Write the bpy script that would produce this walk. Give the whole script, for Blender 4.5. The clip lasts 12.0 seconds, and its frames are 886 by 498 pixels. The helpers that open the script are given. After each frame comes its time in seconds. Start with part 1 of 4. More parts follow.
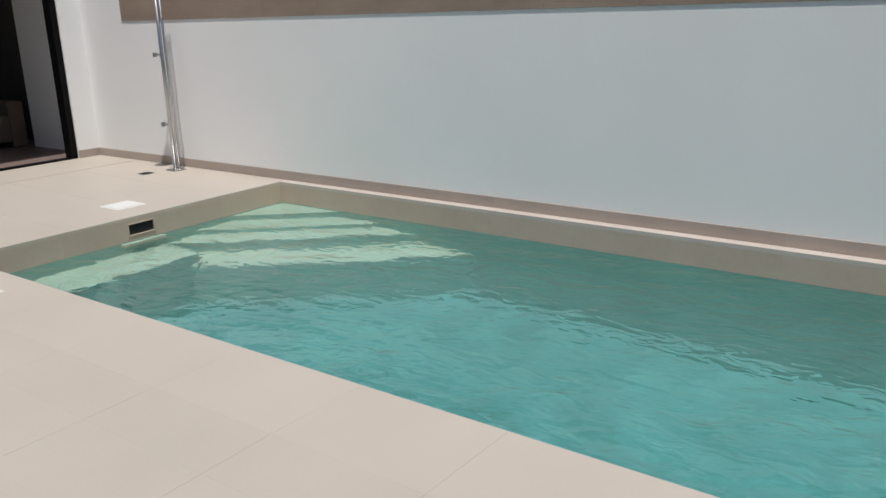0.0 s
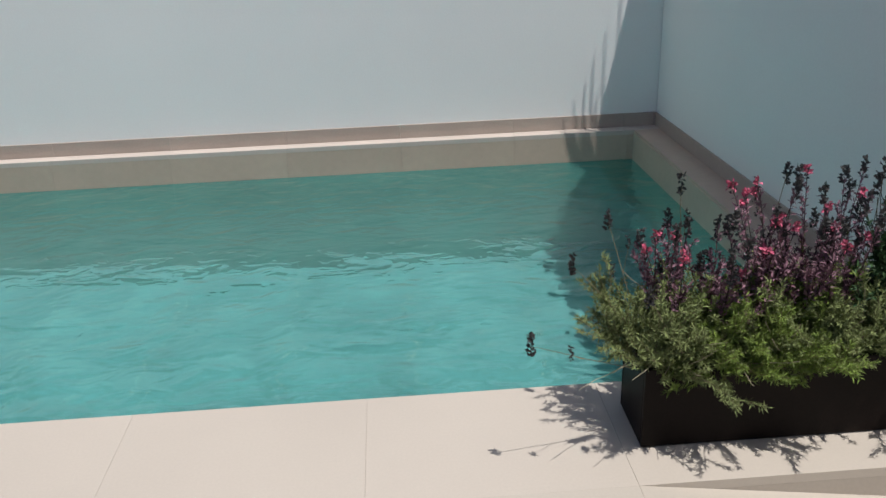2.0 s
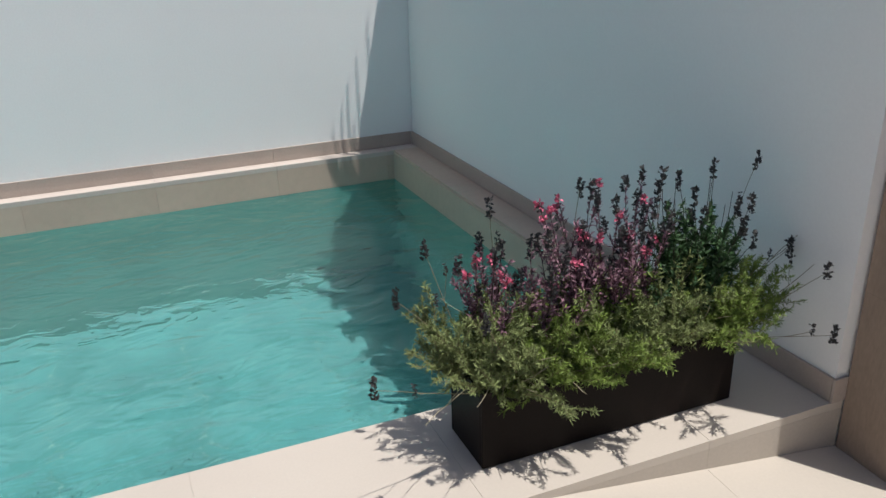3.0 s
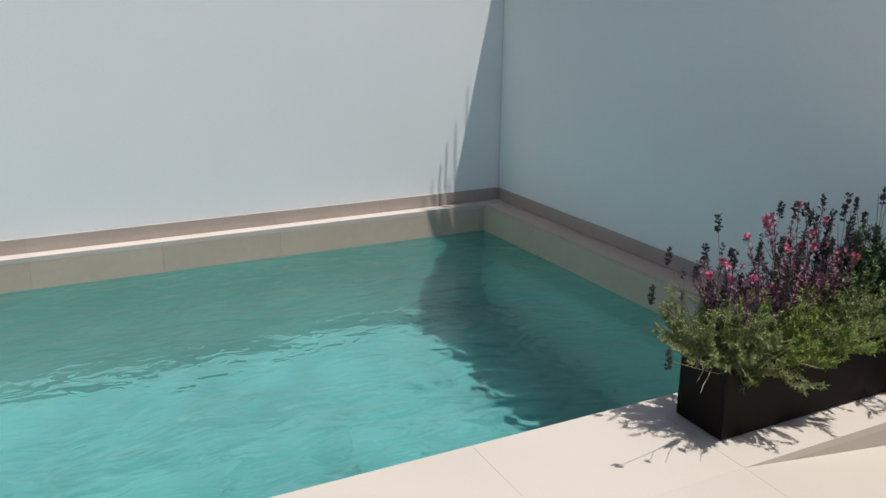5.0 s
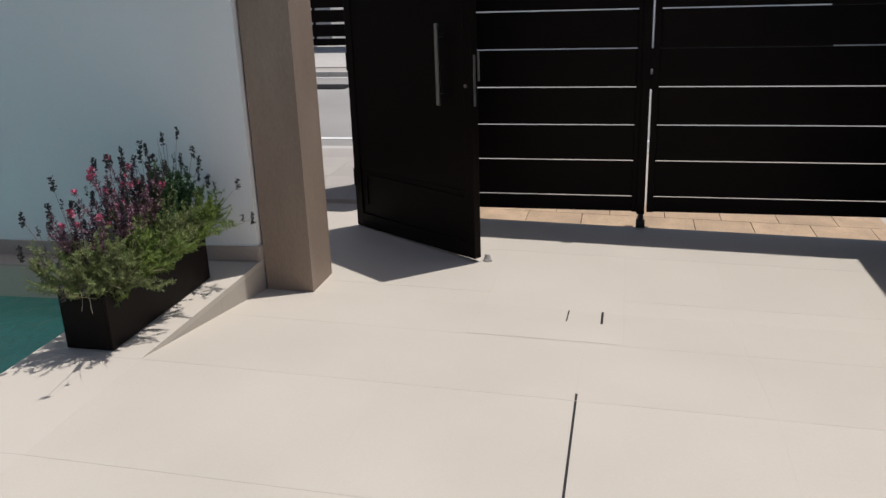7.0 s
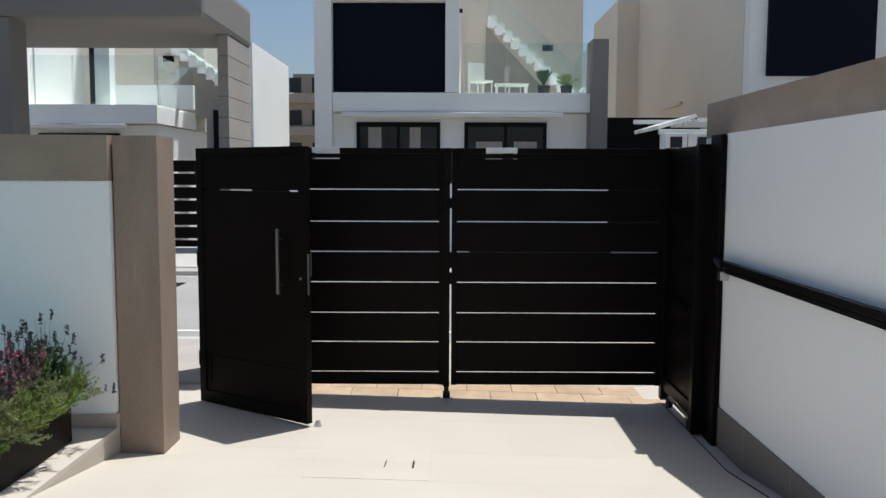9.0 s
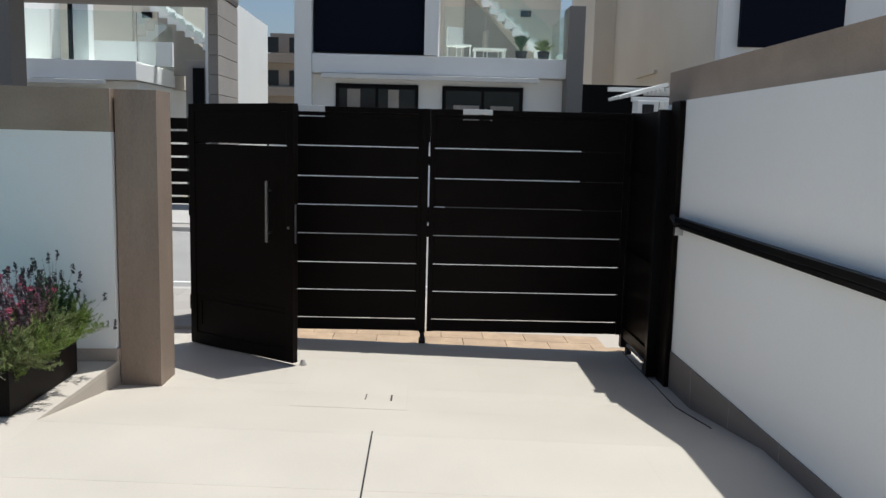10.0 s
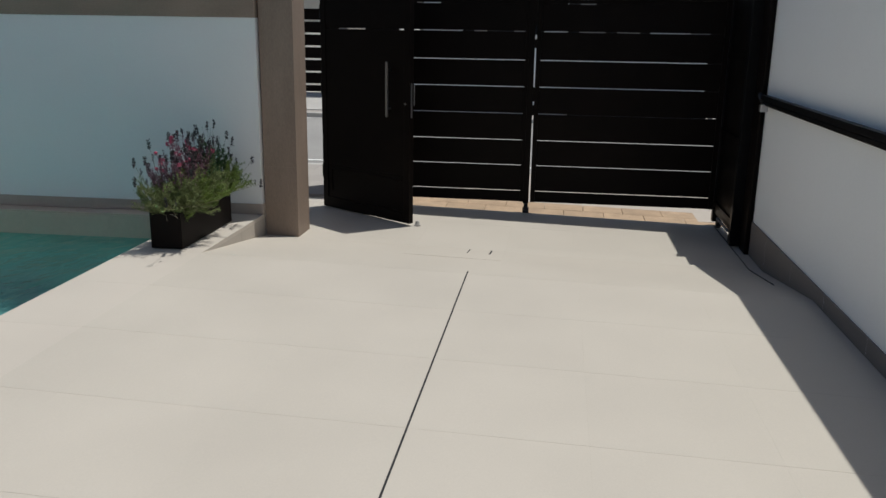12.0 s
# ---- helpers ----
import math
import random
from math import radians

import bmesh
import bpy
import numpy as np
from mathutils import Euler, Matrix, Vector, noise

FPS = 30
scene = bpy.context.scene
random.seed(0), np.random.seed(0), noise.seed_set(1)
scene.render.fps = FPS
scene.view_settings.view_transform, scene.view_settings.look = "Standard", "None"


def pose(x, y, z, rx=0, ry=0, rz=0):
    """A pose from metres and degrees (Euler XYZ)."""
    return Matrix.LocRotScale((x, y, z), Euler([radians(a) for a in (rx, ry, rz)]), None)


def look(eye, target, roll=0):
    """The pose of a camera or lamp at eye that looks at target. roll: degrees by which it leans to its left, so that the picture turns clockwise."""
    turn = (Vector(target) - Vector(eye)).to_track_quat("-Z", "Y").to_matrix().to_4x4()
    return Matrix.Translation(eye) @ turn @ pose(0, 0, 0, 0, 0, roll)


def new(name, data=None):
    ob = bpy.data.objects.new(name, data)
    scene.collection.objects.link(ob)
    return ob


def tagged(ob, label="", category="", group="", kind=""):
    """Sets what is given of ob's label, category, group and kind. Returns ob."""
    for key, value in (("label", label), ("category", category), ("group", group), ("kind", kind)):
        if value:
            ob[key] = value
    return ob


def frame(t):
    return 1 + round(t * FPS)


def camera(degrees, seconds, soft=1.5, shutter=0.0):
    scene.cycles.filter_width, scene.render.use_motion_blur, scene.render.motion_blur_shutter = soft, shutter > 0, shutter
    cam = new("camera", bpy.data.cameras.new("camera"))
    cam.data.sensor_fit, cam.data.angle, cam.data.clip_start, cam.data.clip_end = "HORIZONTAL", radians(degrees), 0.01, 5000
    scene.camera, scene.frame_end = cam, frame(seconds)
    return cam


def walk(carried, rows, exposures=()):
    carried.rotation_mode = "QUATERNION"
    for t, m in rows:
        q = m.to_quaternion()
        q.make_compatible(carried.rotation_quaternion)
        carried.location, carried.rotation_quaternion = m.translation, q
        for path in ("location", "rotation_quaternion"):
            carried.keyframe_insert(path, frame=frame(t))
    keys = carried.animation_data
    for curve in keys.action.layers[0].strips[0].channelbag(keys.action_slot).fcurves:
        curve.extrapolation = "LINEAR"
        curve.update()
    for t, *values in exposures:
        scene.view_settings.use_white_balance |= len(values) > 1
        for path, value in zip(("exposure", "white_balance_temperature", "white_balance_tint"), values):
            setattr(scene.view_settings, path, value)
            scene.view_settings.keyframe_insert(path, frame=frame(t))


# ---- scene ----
cam = camera(55.8, 12.0)

PATH = [
    (0, (-1.854, -5.505, 1.55), (-3.013, -3.971, 0.999), -1.8),
    (0.5, (-1.547, -5.367, 1.523), (-2.441, -3.693, 0.893), -1.8),
    (1, (-1.461, -5.343, 1.523), (-2.039, -3.589, 0.754), -0.7),
    (1.5, (-1.606, -5.381, 1.524), (-1.861, -3.559, 0.739), -1.7),
    (2, (-1.761, -5.404, 1.521), (-1.661, -3.571, 0.727), -2.2),
    (2.5, (-1.819, -5.305, 1.588), (-1.429, -3.519, 0.776), -1.0),
    (2.7, (-1.873, -5.271, 1.581), (-1.351, -3.516, 0.777), -1.3),
    (4.3, (-2.708, -5.330, 1.507), (-1.644, -3.741, 0.922), 0.3),
    (4.5, (-2.904, -5.377, 1.554), (-1.900, -3.749, 0.970), 0.7),
    (5, (-3.149, -5.328, 1.507), (-2.289, -3.622, 0.916), 0.5),
    (5.5, (-3.372, -5.303, 1.488), (-2.284, -3.754, 0.843), -0.2),
    (6, (-3.58, -5.369, 1.512), (-2.238, -4.045, 0.844), 1.2),
    (6.5, (-3.828, -5.486, 1.525), (-2.206, -4.524, 0.856), 0.8),
    (7, (-4.043, -5.595, 1.553), (-2.195, -5.179, 0.912), -2.0),
    (7.5, (-4.35, -5.605, 1.533), (-2.454, -5.476, 0.909), -2.0),
    (7.7, (-4.431, -5.639, 1.564), (-2.513, -5.597, 0.998), -2.0),
    (9.3, (-5.333, -5.723, 1.632), (-3.339, -5.709, 1.489), 0.4),
    (9.5, (-5.431, -5.7, 1.628), (-3.436, -5.698, 1.486), 0.4),
    (10, (-5.634, -5.701, 1.586), (-3.652, -5.752, 1.327), 1.4),
    (10.5, (-5.932, -5.726, 1.51), (-3.972, -5.801, 1.12), 2.3),
    (11, (-6.104, -5.754, 1.496), (-4.15, -5.85, 1.077), 2.4),
    (11.5, (-6.33, -5.833, 1.48), (-4.391, -5.893, 0.997), 2.1),
    (12, (-6.461, -5.989, 1.526), (-4.544, -5.734, 1.016), 0.9),
]
walk(cam, [(t, look(eye, target, roll)) for t, eye, target, roll in PATH],
     exposures=[(0, -0.52, 6320, 12), (0.5, -0.52, 6320, 12), (1, -0.47, 6320, 12), (1.5, -0.39, 6320, 12), (2, -0.32, 6320, 12), (2.5, -0.22, 6320, 12), (4.5, 0.01, 6320, 12), (5, -0.12, 6320, 12), (5.5, -0.27, 6320, 12), (6, -0.4, 6240, 12), (6.5, -0.42, 6240, 12), (7, -0.32, 6240, 12), (7.5, -0.27, 6240, 12), (9.3, 0.17, 6050, 7), (9.6, 0.17, 6050, 7), (10, 0.01, 6050, 7), (10.5, -0.14, 6050, 7), (11, -0.29, 6050, 7), (11.5, -0.41, 6170, 7), (12, -0.51, 6170, 7)])


# ---- world and light ----
SUN_DIR = Vector((0.215, -0.236, 1.0)).normalized()
world = bpy.data.worlds.new("sky")
scene.world = world
world.use_nodes = True
wn = world.node_tree.nodes
sky = wn.new("ShaderNodeTexSky")
sky.sky_type, sky.sun_disc = "NISHITA", False
sky.sun_elevation = math.asin(SUN_DIR.z)
sky.sun_rotation = math.atan2(SUN_DIR.x, SUN_DIR.y)
sky.dust_density, sky.air_density = 2.1, 1.0
wn["Background"].inputs[1].default_value = 0.086
world.node_tree.links.new(sky.outputs[0], wn["Background"].inputs[0])
sun = new("sun", bpy.data.lights.new("sun", "SUN"))
sun.data.energy, sun.data.angle, sun.data.color = 4.8, radians(0.55), (1.0, 0.95, 0.88)
sun.matrix_world = look(SUN_DIR * 30, (0, 0, 0))


# ---- materials ----
def mat(name, base, rough=0.6, metal=0.0, vary=0.08, scale=3.0, fine=60.0, bump=0.15, dist=0.004, per_object=0.0,
        stretch=(1, 1, 1), second=None, island=0.0, gloss=0.35):
    """A procedural surface: base colour broken up at two scales, with fine relief."""
    m = bpy.data.materials.new(name)
    m.use_nodes = True
    nt = m.node_tree
    b = nt.nodes["Principled BSDF"]
    b.inputs["Roughness"].default_value, b.inputs["Metallic"].default_value = rough, metal
    b.inputs["Specular IOR Level"].default_value = gloss
    tc = nt.nodes.new("ShaderNodeTexCoord")
    mp = nt.nodes.new("ShaderNodeMapping")
    mp.inputs["Scale"].default_value = stretch
    geo = nt.nodes.new("ShaderNodeNewGeometry")
    nt.links.new(geo.outputs["Position"], mp.inputs["Vector"])
    n1 = nt.nodes.new("ShaderNodeTexNoise")
    n1.inputs["Scale"].default_value, n1.inputs["Detail"].default_value = scale, 5
    n2 = nt.nodes.new("ShaderNodeTexNoise")
    n2.inputs["Scale"].default_value, n2.inputs["Detail"].default_value = fine, 4
    for n in (n1, n2):
        nt.links.new(mp.outputs[0], n.inputs["Vector"])
    add = nt.nodes.new("ShaderNodeMath")
    add.operation = "MULTIPLY_ADD"
    add.inputs[1].default_value = 0.6
    nt.links.new(n1.outputs[0], add.inputs[0])
    mul = nt.nodes.new("ShaderNodeMath")
    mul.operation, mul.inputs[1].default_value = "MULTIPLY", 0.4
    nt.links.new(n2.outputs[0], mul.inputs[0])
    nt.links.new(mul.outputs[0], add.inputs[2])
    ramp = nt.nodes.new("ShaderNodeMapRange")
    ramp.inputs[1].default_value, ramp.inputs[2].default_value = 0.3, 0.7
    nt.links.new(add.outputs[0], ramp.inputs[0])
    mix = nt.nodes.new("ShaderNodeMix")
    mix.data_type = "RGBA"
    other = second or tuple(c * (1 - 2 * vary) for c in base)
    lighter = base if second else tuple(min(1, c * (1 + vary)) for c in base)
    mix.inputs[6].default_value, mix.inputs[7].default_value = (*other, 1), (*lighter, 1)
    nt.links.new(ramp.outputs[0], mix.inputs[0])
    out = mix.outputs[2]
    if per_object or island:
        hsv = nt.nodes.new("ShaderNodeHueSaturation")
        rng = nt.nodes.new("ShaderNodeMapRange")
        amount = per_object or island
        rng.inputs[3].default_value, rng.inputs[4].default_value = 1 - amount, 1 + amount
        if per_object:
            info = nt.nodes.new("ShaderNodeObjectInfo")
            nt.links.new(info.outputs["Random"], rng.inputs[0])
        else:
            nt.links.new(geo.outputs["Random Per Island"], rng.inputs[0])
        nt.links.new(rng.outputs[0], hsv.inputs["Value"])
        nt.links.new(out, hsv.inputs["Color"])
        out = hsv.outputs[0]
    nt.links.new(out, b.inputs["Base Color"])
    rr = nt.nodes.new("ShaderNodeMapRange")
    rr.inputs[3].default_value, rr.inputs[4].default_value = max(0, rough - 0.08), min(1, rough + 0.08)
    nt.links.new(n1.outputs[0], rr.inputs[0])
    nt.links.new(rr.outputs[0], b.inputs["Roughness"])
    if bump:
        bp = nt.nodes.new("ShaderNodeBump")
        bp.inputs["Strength"].default_value, bp.inputs["Distance"].default_value = bump, dist
        nt.links.new(n2.outputs[0], bp.inputs["Height"])
        nt.links.new(bp.outputs[0], b.inputs["Normal"])
    return m


M = {}
M["white"] = mat("white_render", (0.86, 0.865, 0.85), 0.85, vary=0.02, scale=0.8, fine=90, bump=0.25, dist=0.003)
M["tile"] = mat("cream_porcelain", (0.50, 0.455, 0.39), 0.55, vary=0.035, scale=1.5, fine=120, bump=0.06, dist=0.001, per_object=0.006)
M["coping"] = mat("cream_coping", (0.52, 0.47, 0.405), 0.55, vary=0.035, scale=1.5, fine=120, bump=0.06, dist=0.001, per_object=0.008)
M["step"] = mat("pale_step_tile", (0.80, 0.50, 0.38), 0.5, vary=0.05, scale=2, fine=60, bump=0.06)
M["tile_worn"] = mat("cream_edge", (0.47, 0.42, 0.36), 0.6, vary=0.06, scale=2, fine=80, bump=0.1)
M["grout"] = mat("beige_grout", (0.45, 0.40, 0.345), 0.9, vary=0.06, scale=4, fine=150)
M["stone"] = mat("taupe_porcelain", (0.33, 0.255, 0.196), 0.6, vary=0.12, scale=2.2, fine=70, bump=0.08, per_object=0.03, stretch=(1, 1, 2.2))
M["pillar"] = mat("taupe_grained_porcelain", (0.305, 0.234, 0.182), 0.6, vary=0.13, scale=2.6, fine=60, bump=0.08, per_object=0.01, stretch=(2.0, 2.0, 0.6))
M["skirting"] = mat("taupe_skirting", (0.43, 0.365, 0.315), 0.55, vary=0.06, scale=3, fine=80, bump=0.06, per_object=0.03)
# the taupe skirting for the south wall, with its shade put into the colour
M["skirting_shaded"] = mat("shaded_taupe_skirting", (0.19, 0.165, 0.15), 0.55, vary=0.08, scale=3, fine=80, bump=0.06, per_object=0.03)
M["pool"] = mat("pool_porcelain", (0.54, 0.435, 0.345), 0.5, vary=0.05, scale=2.4, fine=25, bump=0.05, per_object=0.03)
M["ledge"] = mat("pale_ledge", (0.58, 0.515, 0.46), 0.5, vary=0.05, scale=2.4, fine=60, bump=0.05, per_object=0.015)
# basin tile again, with the dimming under water mixed into its colour
M["pool_dimmed"] = mat("dimmed_pool_porcelain", (0.335, 0.42, 0.35), 0.5, vary=0.08, scale=2.4, fine=25, bump=0.05, per_object=0.03)
# strong mottling paints the caustic light patches into the floor tile colour
M["pool_floor"] = mat("pool_floor_caustic_mottle", (0.212, 0.305, 0.284), 0.5, vary=0.2, scale=3.6, fine=16, bump=0.05, per_object=0.04)
M["black"] = mat("dark_brown_lacquer", (0.0064, 0.0043, 0.0034), 0.45, gloss=0.07, vary=0.2, scale=4, fine=140, bump=0.04, dist=0.001)
M["frame"] = mat("black_aluminium", (0.0042, 0.004, 0.0044), 0.42, gloss=0.12, vary=0.15, scale=5, fine=160, bump=0.03, dist=0.001)
M["steel"] = mat("brushed_steel", (0.55, 0.55, 0.56), 0.3, 1.0, vary=0.06, scale=8, fine=200, bump=0.03, dist=0.0005)
M["dark_steel"] = mat("dark_brushed_steel", (0.27, 0.26, 0.25), 0.38, 1.0, vary=0.06, scale=8, fine=200, bump=0.03, dist=0.0005)
M["rubber"] = mat("black_rubber", (0.02, 0.02, 0.022), 0.8, vary=0.2)
M["planter"] = mat("dark_brown_planter", (0.009, 0.006, 0.005), 0.55, gloss=0.12, vary=0.25, scale=6, fine=120, bump=0.1)
M["soil"] = mat("potting_soil", (0.05, 0.033, 0.022), 0.95, vary=0.3, scale=20, fine=150, bump=0.8, dist=0.01)
M["grey_render"] = mat("grey_render", (0.215, 0.205, 0.195), 0.85, vary=0.05, scale=0.7, fine=60, bump=0.25)
M["grey_panel"] = mat("grey_stone_panel", (0.34, 0.315, 0.285), 0.75, vary=0.08, scale=2, fine=50, bump=0.15, per_object=0.04)
M["cream_render"] = mat("cream_render", (0.74, 0.67, 0.57), 0.85, vary=0.05, scale=0.4, fine=30, bump=0.2)
M["beige_far"] = mat("beige_flats", (0.37, 0.325, 0.28), 0.85, vary=0.08, scale=0.3, fine=10)
M["blind"] = mat("navy_blind", (0.004, 0.006, 0.015), 0.6, gloss=0.1, vary=0.1, scale=1, fine=60, bump=0.06)
M["asphalt"] = mat("pale_asphalt", (0.31, 0.30, 0.285), 0.9, vary=0.12, scale=0.6, fine=150, bump=0.5, dist=0.006)
M["pavement"] = mat("concrete_paver", (0.37, 0.34, 0.31), 0.85, vary=0.08, scale=1.2, fine=90, bump=0.25, per_object=0.05)
M["kerb"] = mat("kerb_concrete", (0.48, 0.46, 0.43), 0.85, vary=0.08, scale=2, fine=70, bump=0.25)
M["paint"] = mat("road_paint", (0.75, 0.75, 0.72), 0.7, vary=0.1, scale=3, fine=60)
M["yellow"] = mat("sandstone_paver", (0.44, 0.315, 0.205), 0.8, vary=0.16, scale=6, fine=70, bump=0.3, per_object=0.08)
M["ground"] = mat("dry_ground", (0.30, 0.26, 0.20), 0.95, vary=0.15, scale=0.3, fine=8)
M["white_plastic"] = mat("white_plastic", (0.75, 0.75, 0.72), 0.45, vary=0.03, scale=3, fine=50, bump=0.03)
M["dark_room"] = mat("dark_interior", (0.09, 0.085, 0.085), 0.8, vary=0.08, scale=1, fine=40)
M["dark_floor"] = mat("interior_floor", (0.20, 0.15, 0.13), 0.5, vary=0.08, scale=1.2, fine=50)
M["sofa"] = mat("brown_fabric", (0.16, 0.115, 0.08), 0.95, vary=0.12, scale=4, fine=200, bump=0.4)
M["leaf_green"] = mat("leaf_green", (0.185, 0.265, 0.052), 0.6, vary=0.2, scale=9, fine=60, bump=0, island=0.45)
M["leaf_grey"] = mat("leaf_grey_green", (0.215, 0.262, 0.098), 0.7, vary=0.2, scale=9, fine=60, bump=0, island=0.4)
M["leaf_dark"] = mat("leaf_dark", (0.045, 0.10, 0.036), 0.55, vary=0.2, scale=9, fine=60, bump=0, island=0.4)
M["leaf_red"] = mat("leaf_purple_red", (0.225, 0.12, 0.155), 0.6, vary=0.2, scale=9, fine=60, bump=0, island=0.5)
M["stem"] = mat("dry_stem", (0.20, 0.17, 0.10), 0.8, vary=0.15, scale=20, fine=90, bump=0)
M["stem_dark"] = mat("dark_stem", (0.045, 0.035, 0.025), 0.8, vary=0.15, scale=20, fine=90, bump=0)
M["stem_pale"] = mat("pale_stem", (0.36, 0.32, 0.22), 0.8, vary=0.15, scale=20, fine=90, bump=0)
M["bud"] = mat("dark_bud", (0.05, 0.05, 0.05), 0.7, vary=0.25, scale=30, fine=120, bump=0)
M["petal"] = mat("pink_petal", (0.56, 0.12, 0.20), 0.6, vary=0.2, scale=20, fine=80, bump=0, island=0.3)
M["bark"] = mat("bark", (0.12, 0.09, 0.06), 0.9, vary=0.2, scale=8, fine=60, bump=0.5)


def glass(name, tint, rough=0.0, ior=1.45, wave=0.0, clear=1.0):
    m = bpy.data.materials.new(name)
    m.use_nodes = True
    nt = m.node_tree
    b = nt.nodes["Principled BSDF"]
    b.inputs["Base Color"].default_value = (*tint, 1)
    b.inputs["Roughness"].default_value, b.inputs["IOR"].default_value = rough, ior
    b.inputs["Transmission Weight"].default_value = clear
    if wave:
        geo = nt.nodes.new("ShaderNodeNewGeometry")
        mp = nt.nodes.new("ShaderNodeMapping")
        mp.inputs["Scale"].default_value = (1.0, 1.45, 1.0)
        nt.links.new(geo.outputs["Position"], mp.inputs[0])
        last = None
        for scale, strength, d in ((1.9, 0.5, 0.06), (5.5, 0.6, 0.026), (16.0, 0.3, 0.006)):
            n = nt.nodes.new("ShaderNodeTexNoise")
            n.inputs["Scale"].default_value, n.inputs["Detail"].default_value = scale, 2
            n.inputs["Distortion"].default_value = 0.6
            nt.links.new(mp.outputs[0], n.inputs["Vector"])
            bp = nt.nodes.new("ShaderNodeBump")
            bp.inputs["Strength"].default_value, bp.inputs["Distance"].default_value = strength * wave, d
            nt.links.new(n.outputs[0], bp.inputs["Height"])
            if last:
                nt.links.new(last.outputs[0], bp.inputs["Normal"])
            last = bp
        nt.links.new(last.outputs[0], b.inputs["Normal"])
    return m


M["water"] = glass("pool_water", (0.135, 0.58, 0.64), 0.0, 1.33, wave=1.12, clear=0.97)
M["glass"] = glass("balustrade_glass", (0.86, 0.935, 0.905), 0.0, 1.45)
M["window"] = mat("dark_window_glass", (0.02, 0.022, 0.025), 0.06, vary=0.1, bump=0)


# ---- building helpers ----
def box(bm, lo, hi, bevel=0.0, m=None):
    """Add a box between two corners, with rounded edges and an optional pose."""
    r = bmesh.ops.create_cube(bm, size=1.0)
    vs = r["verts"]
    size = [hi[i] - lo[i] for i in range(3)]
    for v in vs:
        v.co = Vector([lo[i] + (v.co[i] + 0.5) * size[i] for i in range(3)])
    if bevel:
        es = list({e for v in vs for e in v.link_edges})
        out = bmesh.ops.bevel(bm, geom=es, offset=bevel, segments=2, affect="EDGES", profile=0.6)
        vs = list({v for f in out["faces"] for v in f.verts} | {v for v in vs if v.is_valid})
    if m:
        bmesh.ops.transform(bm, matrix=m, verts=vs)
    return bm


def tube(bm, a, b, r, seg=12, r2=None):
    """Add a capped rod from a to b."""
    a, b = Vector(a), Vector(b)
    d = b - a
    m = Matrix.Translation((a + b) / 2) @ d.to_track_quat("Z", "Y").to_matrix().to_4x4()
    bmesh.ops.create_cone(bm, cap_ends=True, segments=seg, radius1=r, radius2=r if r2 is None else r2, depth=d.length, matrix=m)
    return bm


def part(name, bm, material, parent=None, label="", smooth=False):
    me = bpy.data.meshes.new(name)
    bm.to_mesh(me)
    bm.free()
    me.materials.append(material)
    if smooth:
        for p in me.polygons:
            p.use_smooth = True
    ob = new(name, me)
    if parent:
        ob.parent = parent
    if label:
        ob["label"] = label
    return ob


def bx(name, lo, hi, material, parent=None, label="", bevel=0.004, m=None):
    return part(name, box(bmesh.new(), lo, hi, bevel, m), material, parent, label)


def thing(name, label, category, group="", at=(0, 0, 0)):
    ob = new(name)
    ob.location = at
    ob.empty_display_size = 0.1
    return tagged(ob, label, category, group)


def piece(name, me, parent, loc=(0, 0, 0), scale=None):
    ob = new(name, me)
    ob.parent = parent
    ob.location = loc
    if scale:
        ob.scale = scale
    return ob


def mesh_of(bm, name, material):
    me = bpy.data.meshes.new(name)
    bm.to_mesh(me)
    bm.free()
    me.materials.append(material)
    return me


def structure(ob, label, category=""):
    return tagged(ob, label, category, "", "structure")


# ---- plan: x towards the street, y towards the long pool wall, z up; the coping is z = 0 ----
LOW = -0.183            # level of the drive by the gate
WATER = -0.20
BOTTOM = -1.74
POOL_L, POOL_F, POOL_B = -7.88, -3.08, -0.10
COPING_F = -3.60
WALL_C = -7.66
HOUSE = -11.1
MOD = 0.75


def drive_z(x, y):
    """Height of the drive, which ramps down to the gate and falls towards the boundary wall."""
    k = min(1, max(0, (x + 1.15) / 1.30))
    return LOW * k - 0.006 * max(0, x - 0.15) - 0.026 * max(0, COPING_F - y)


# ---- ground, road and pavements outside ----
g = bmesh.new()
bmesh.ops.create_grid(g, x_segments=8, y_segments=8, size=600)
for v in g.verts:
    v.co.z = -2.2
structure(part("ground", g, M["ground"]), "dry sandy ground reaching the horizon", "ground")
road = bx("road", (4.6, -60, -2.0), (11.4, 60, -0.40), M["asphalt"], bevel=0)
structure(road, "pale grey asphalt street between the villas", "road")
near_pave = structure(bx("pavement", (1.95, -60, -2.0), (4.45, 60, -0.30), M["grout"], bevel=0), "pale concrete paved footway outside the gate", "pavement")
far_pave = structure(bx("pavement", (11.55, -60, -2.0), (12.9, 60, -0.31), M["pavement"], bevel=0), "pale concrete footway across the street", "pavement")
kn = structure(new("kerb"), "concrete kerb stones along the near footway", "kerb")
kf = structure(new("kerb"), "concrete kerb stones along the far footway", "kerb")
km = mesh_of(box(bmesh.new(), (0, 0, -0.3), (0.15, 0.99, 0.0), 0.012), "kerb_stone", M["kerb"])
for i in range(-12, 12):
    piece("kerb_stone", km, kn, (4.45, i, -0.285))
    piece("kerb_stone", km, kf, (11.4, i + 1, -0.30))
bx("line_marking", (5.50, -40, -0.402), (5.60, 40, -0.394), M["paint"], road, "white painted edge line", bevel=0)
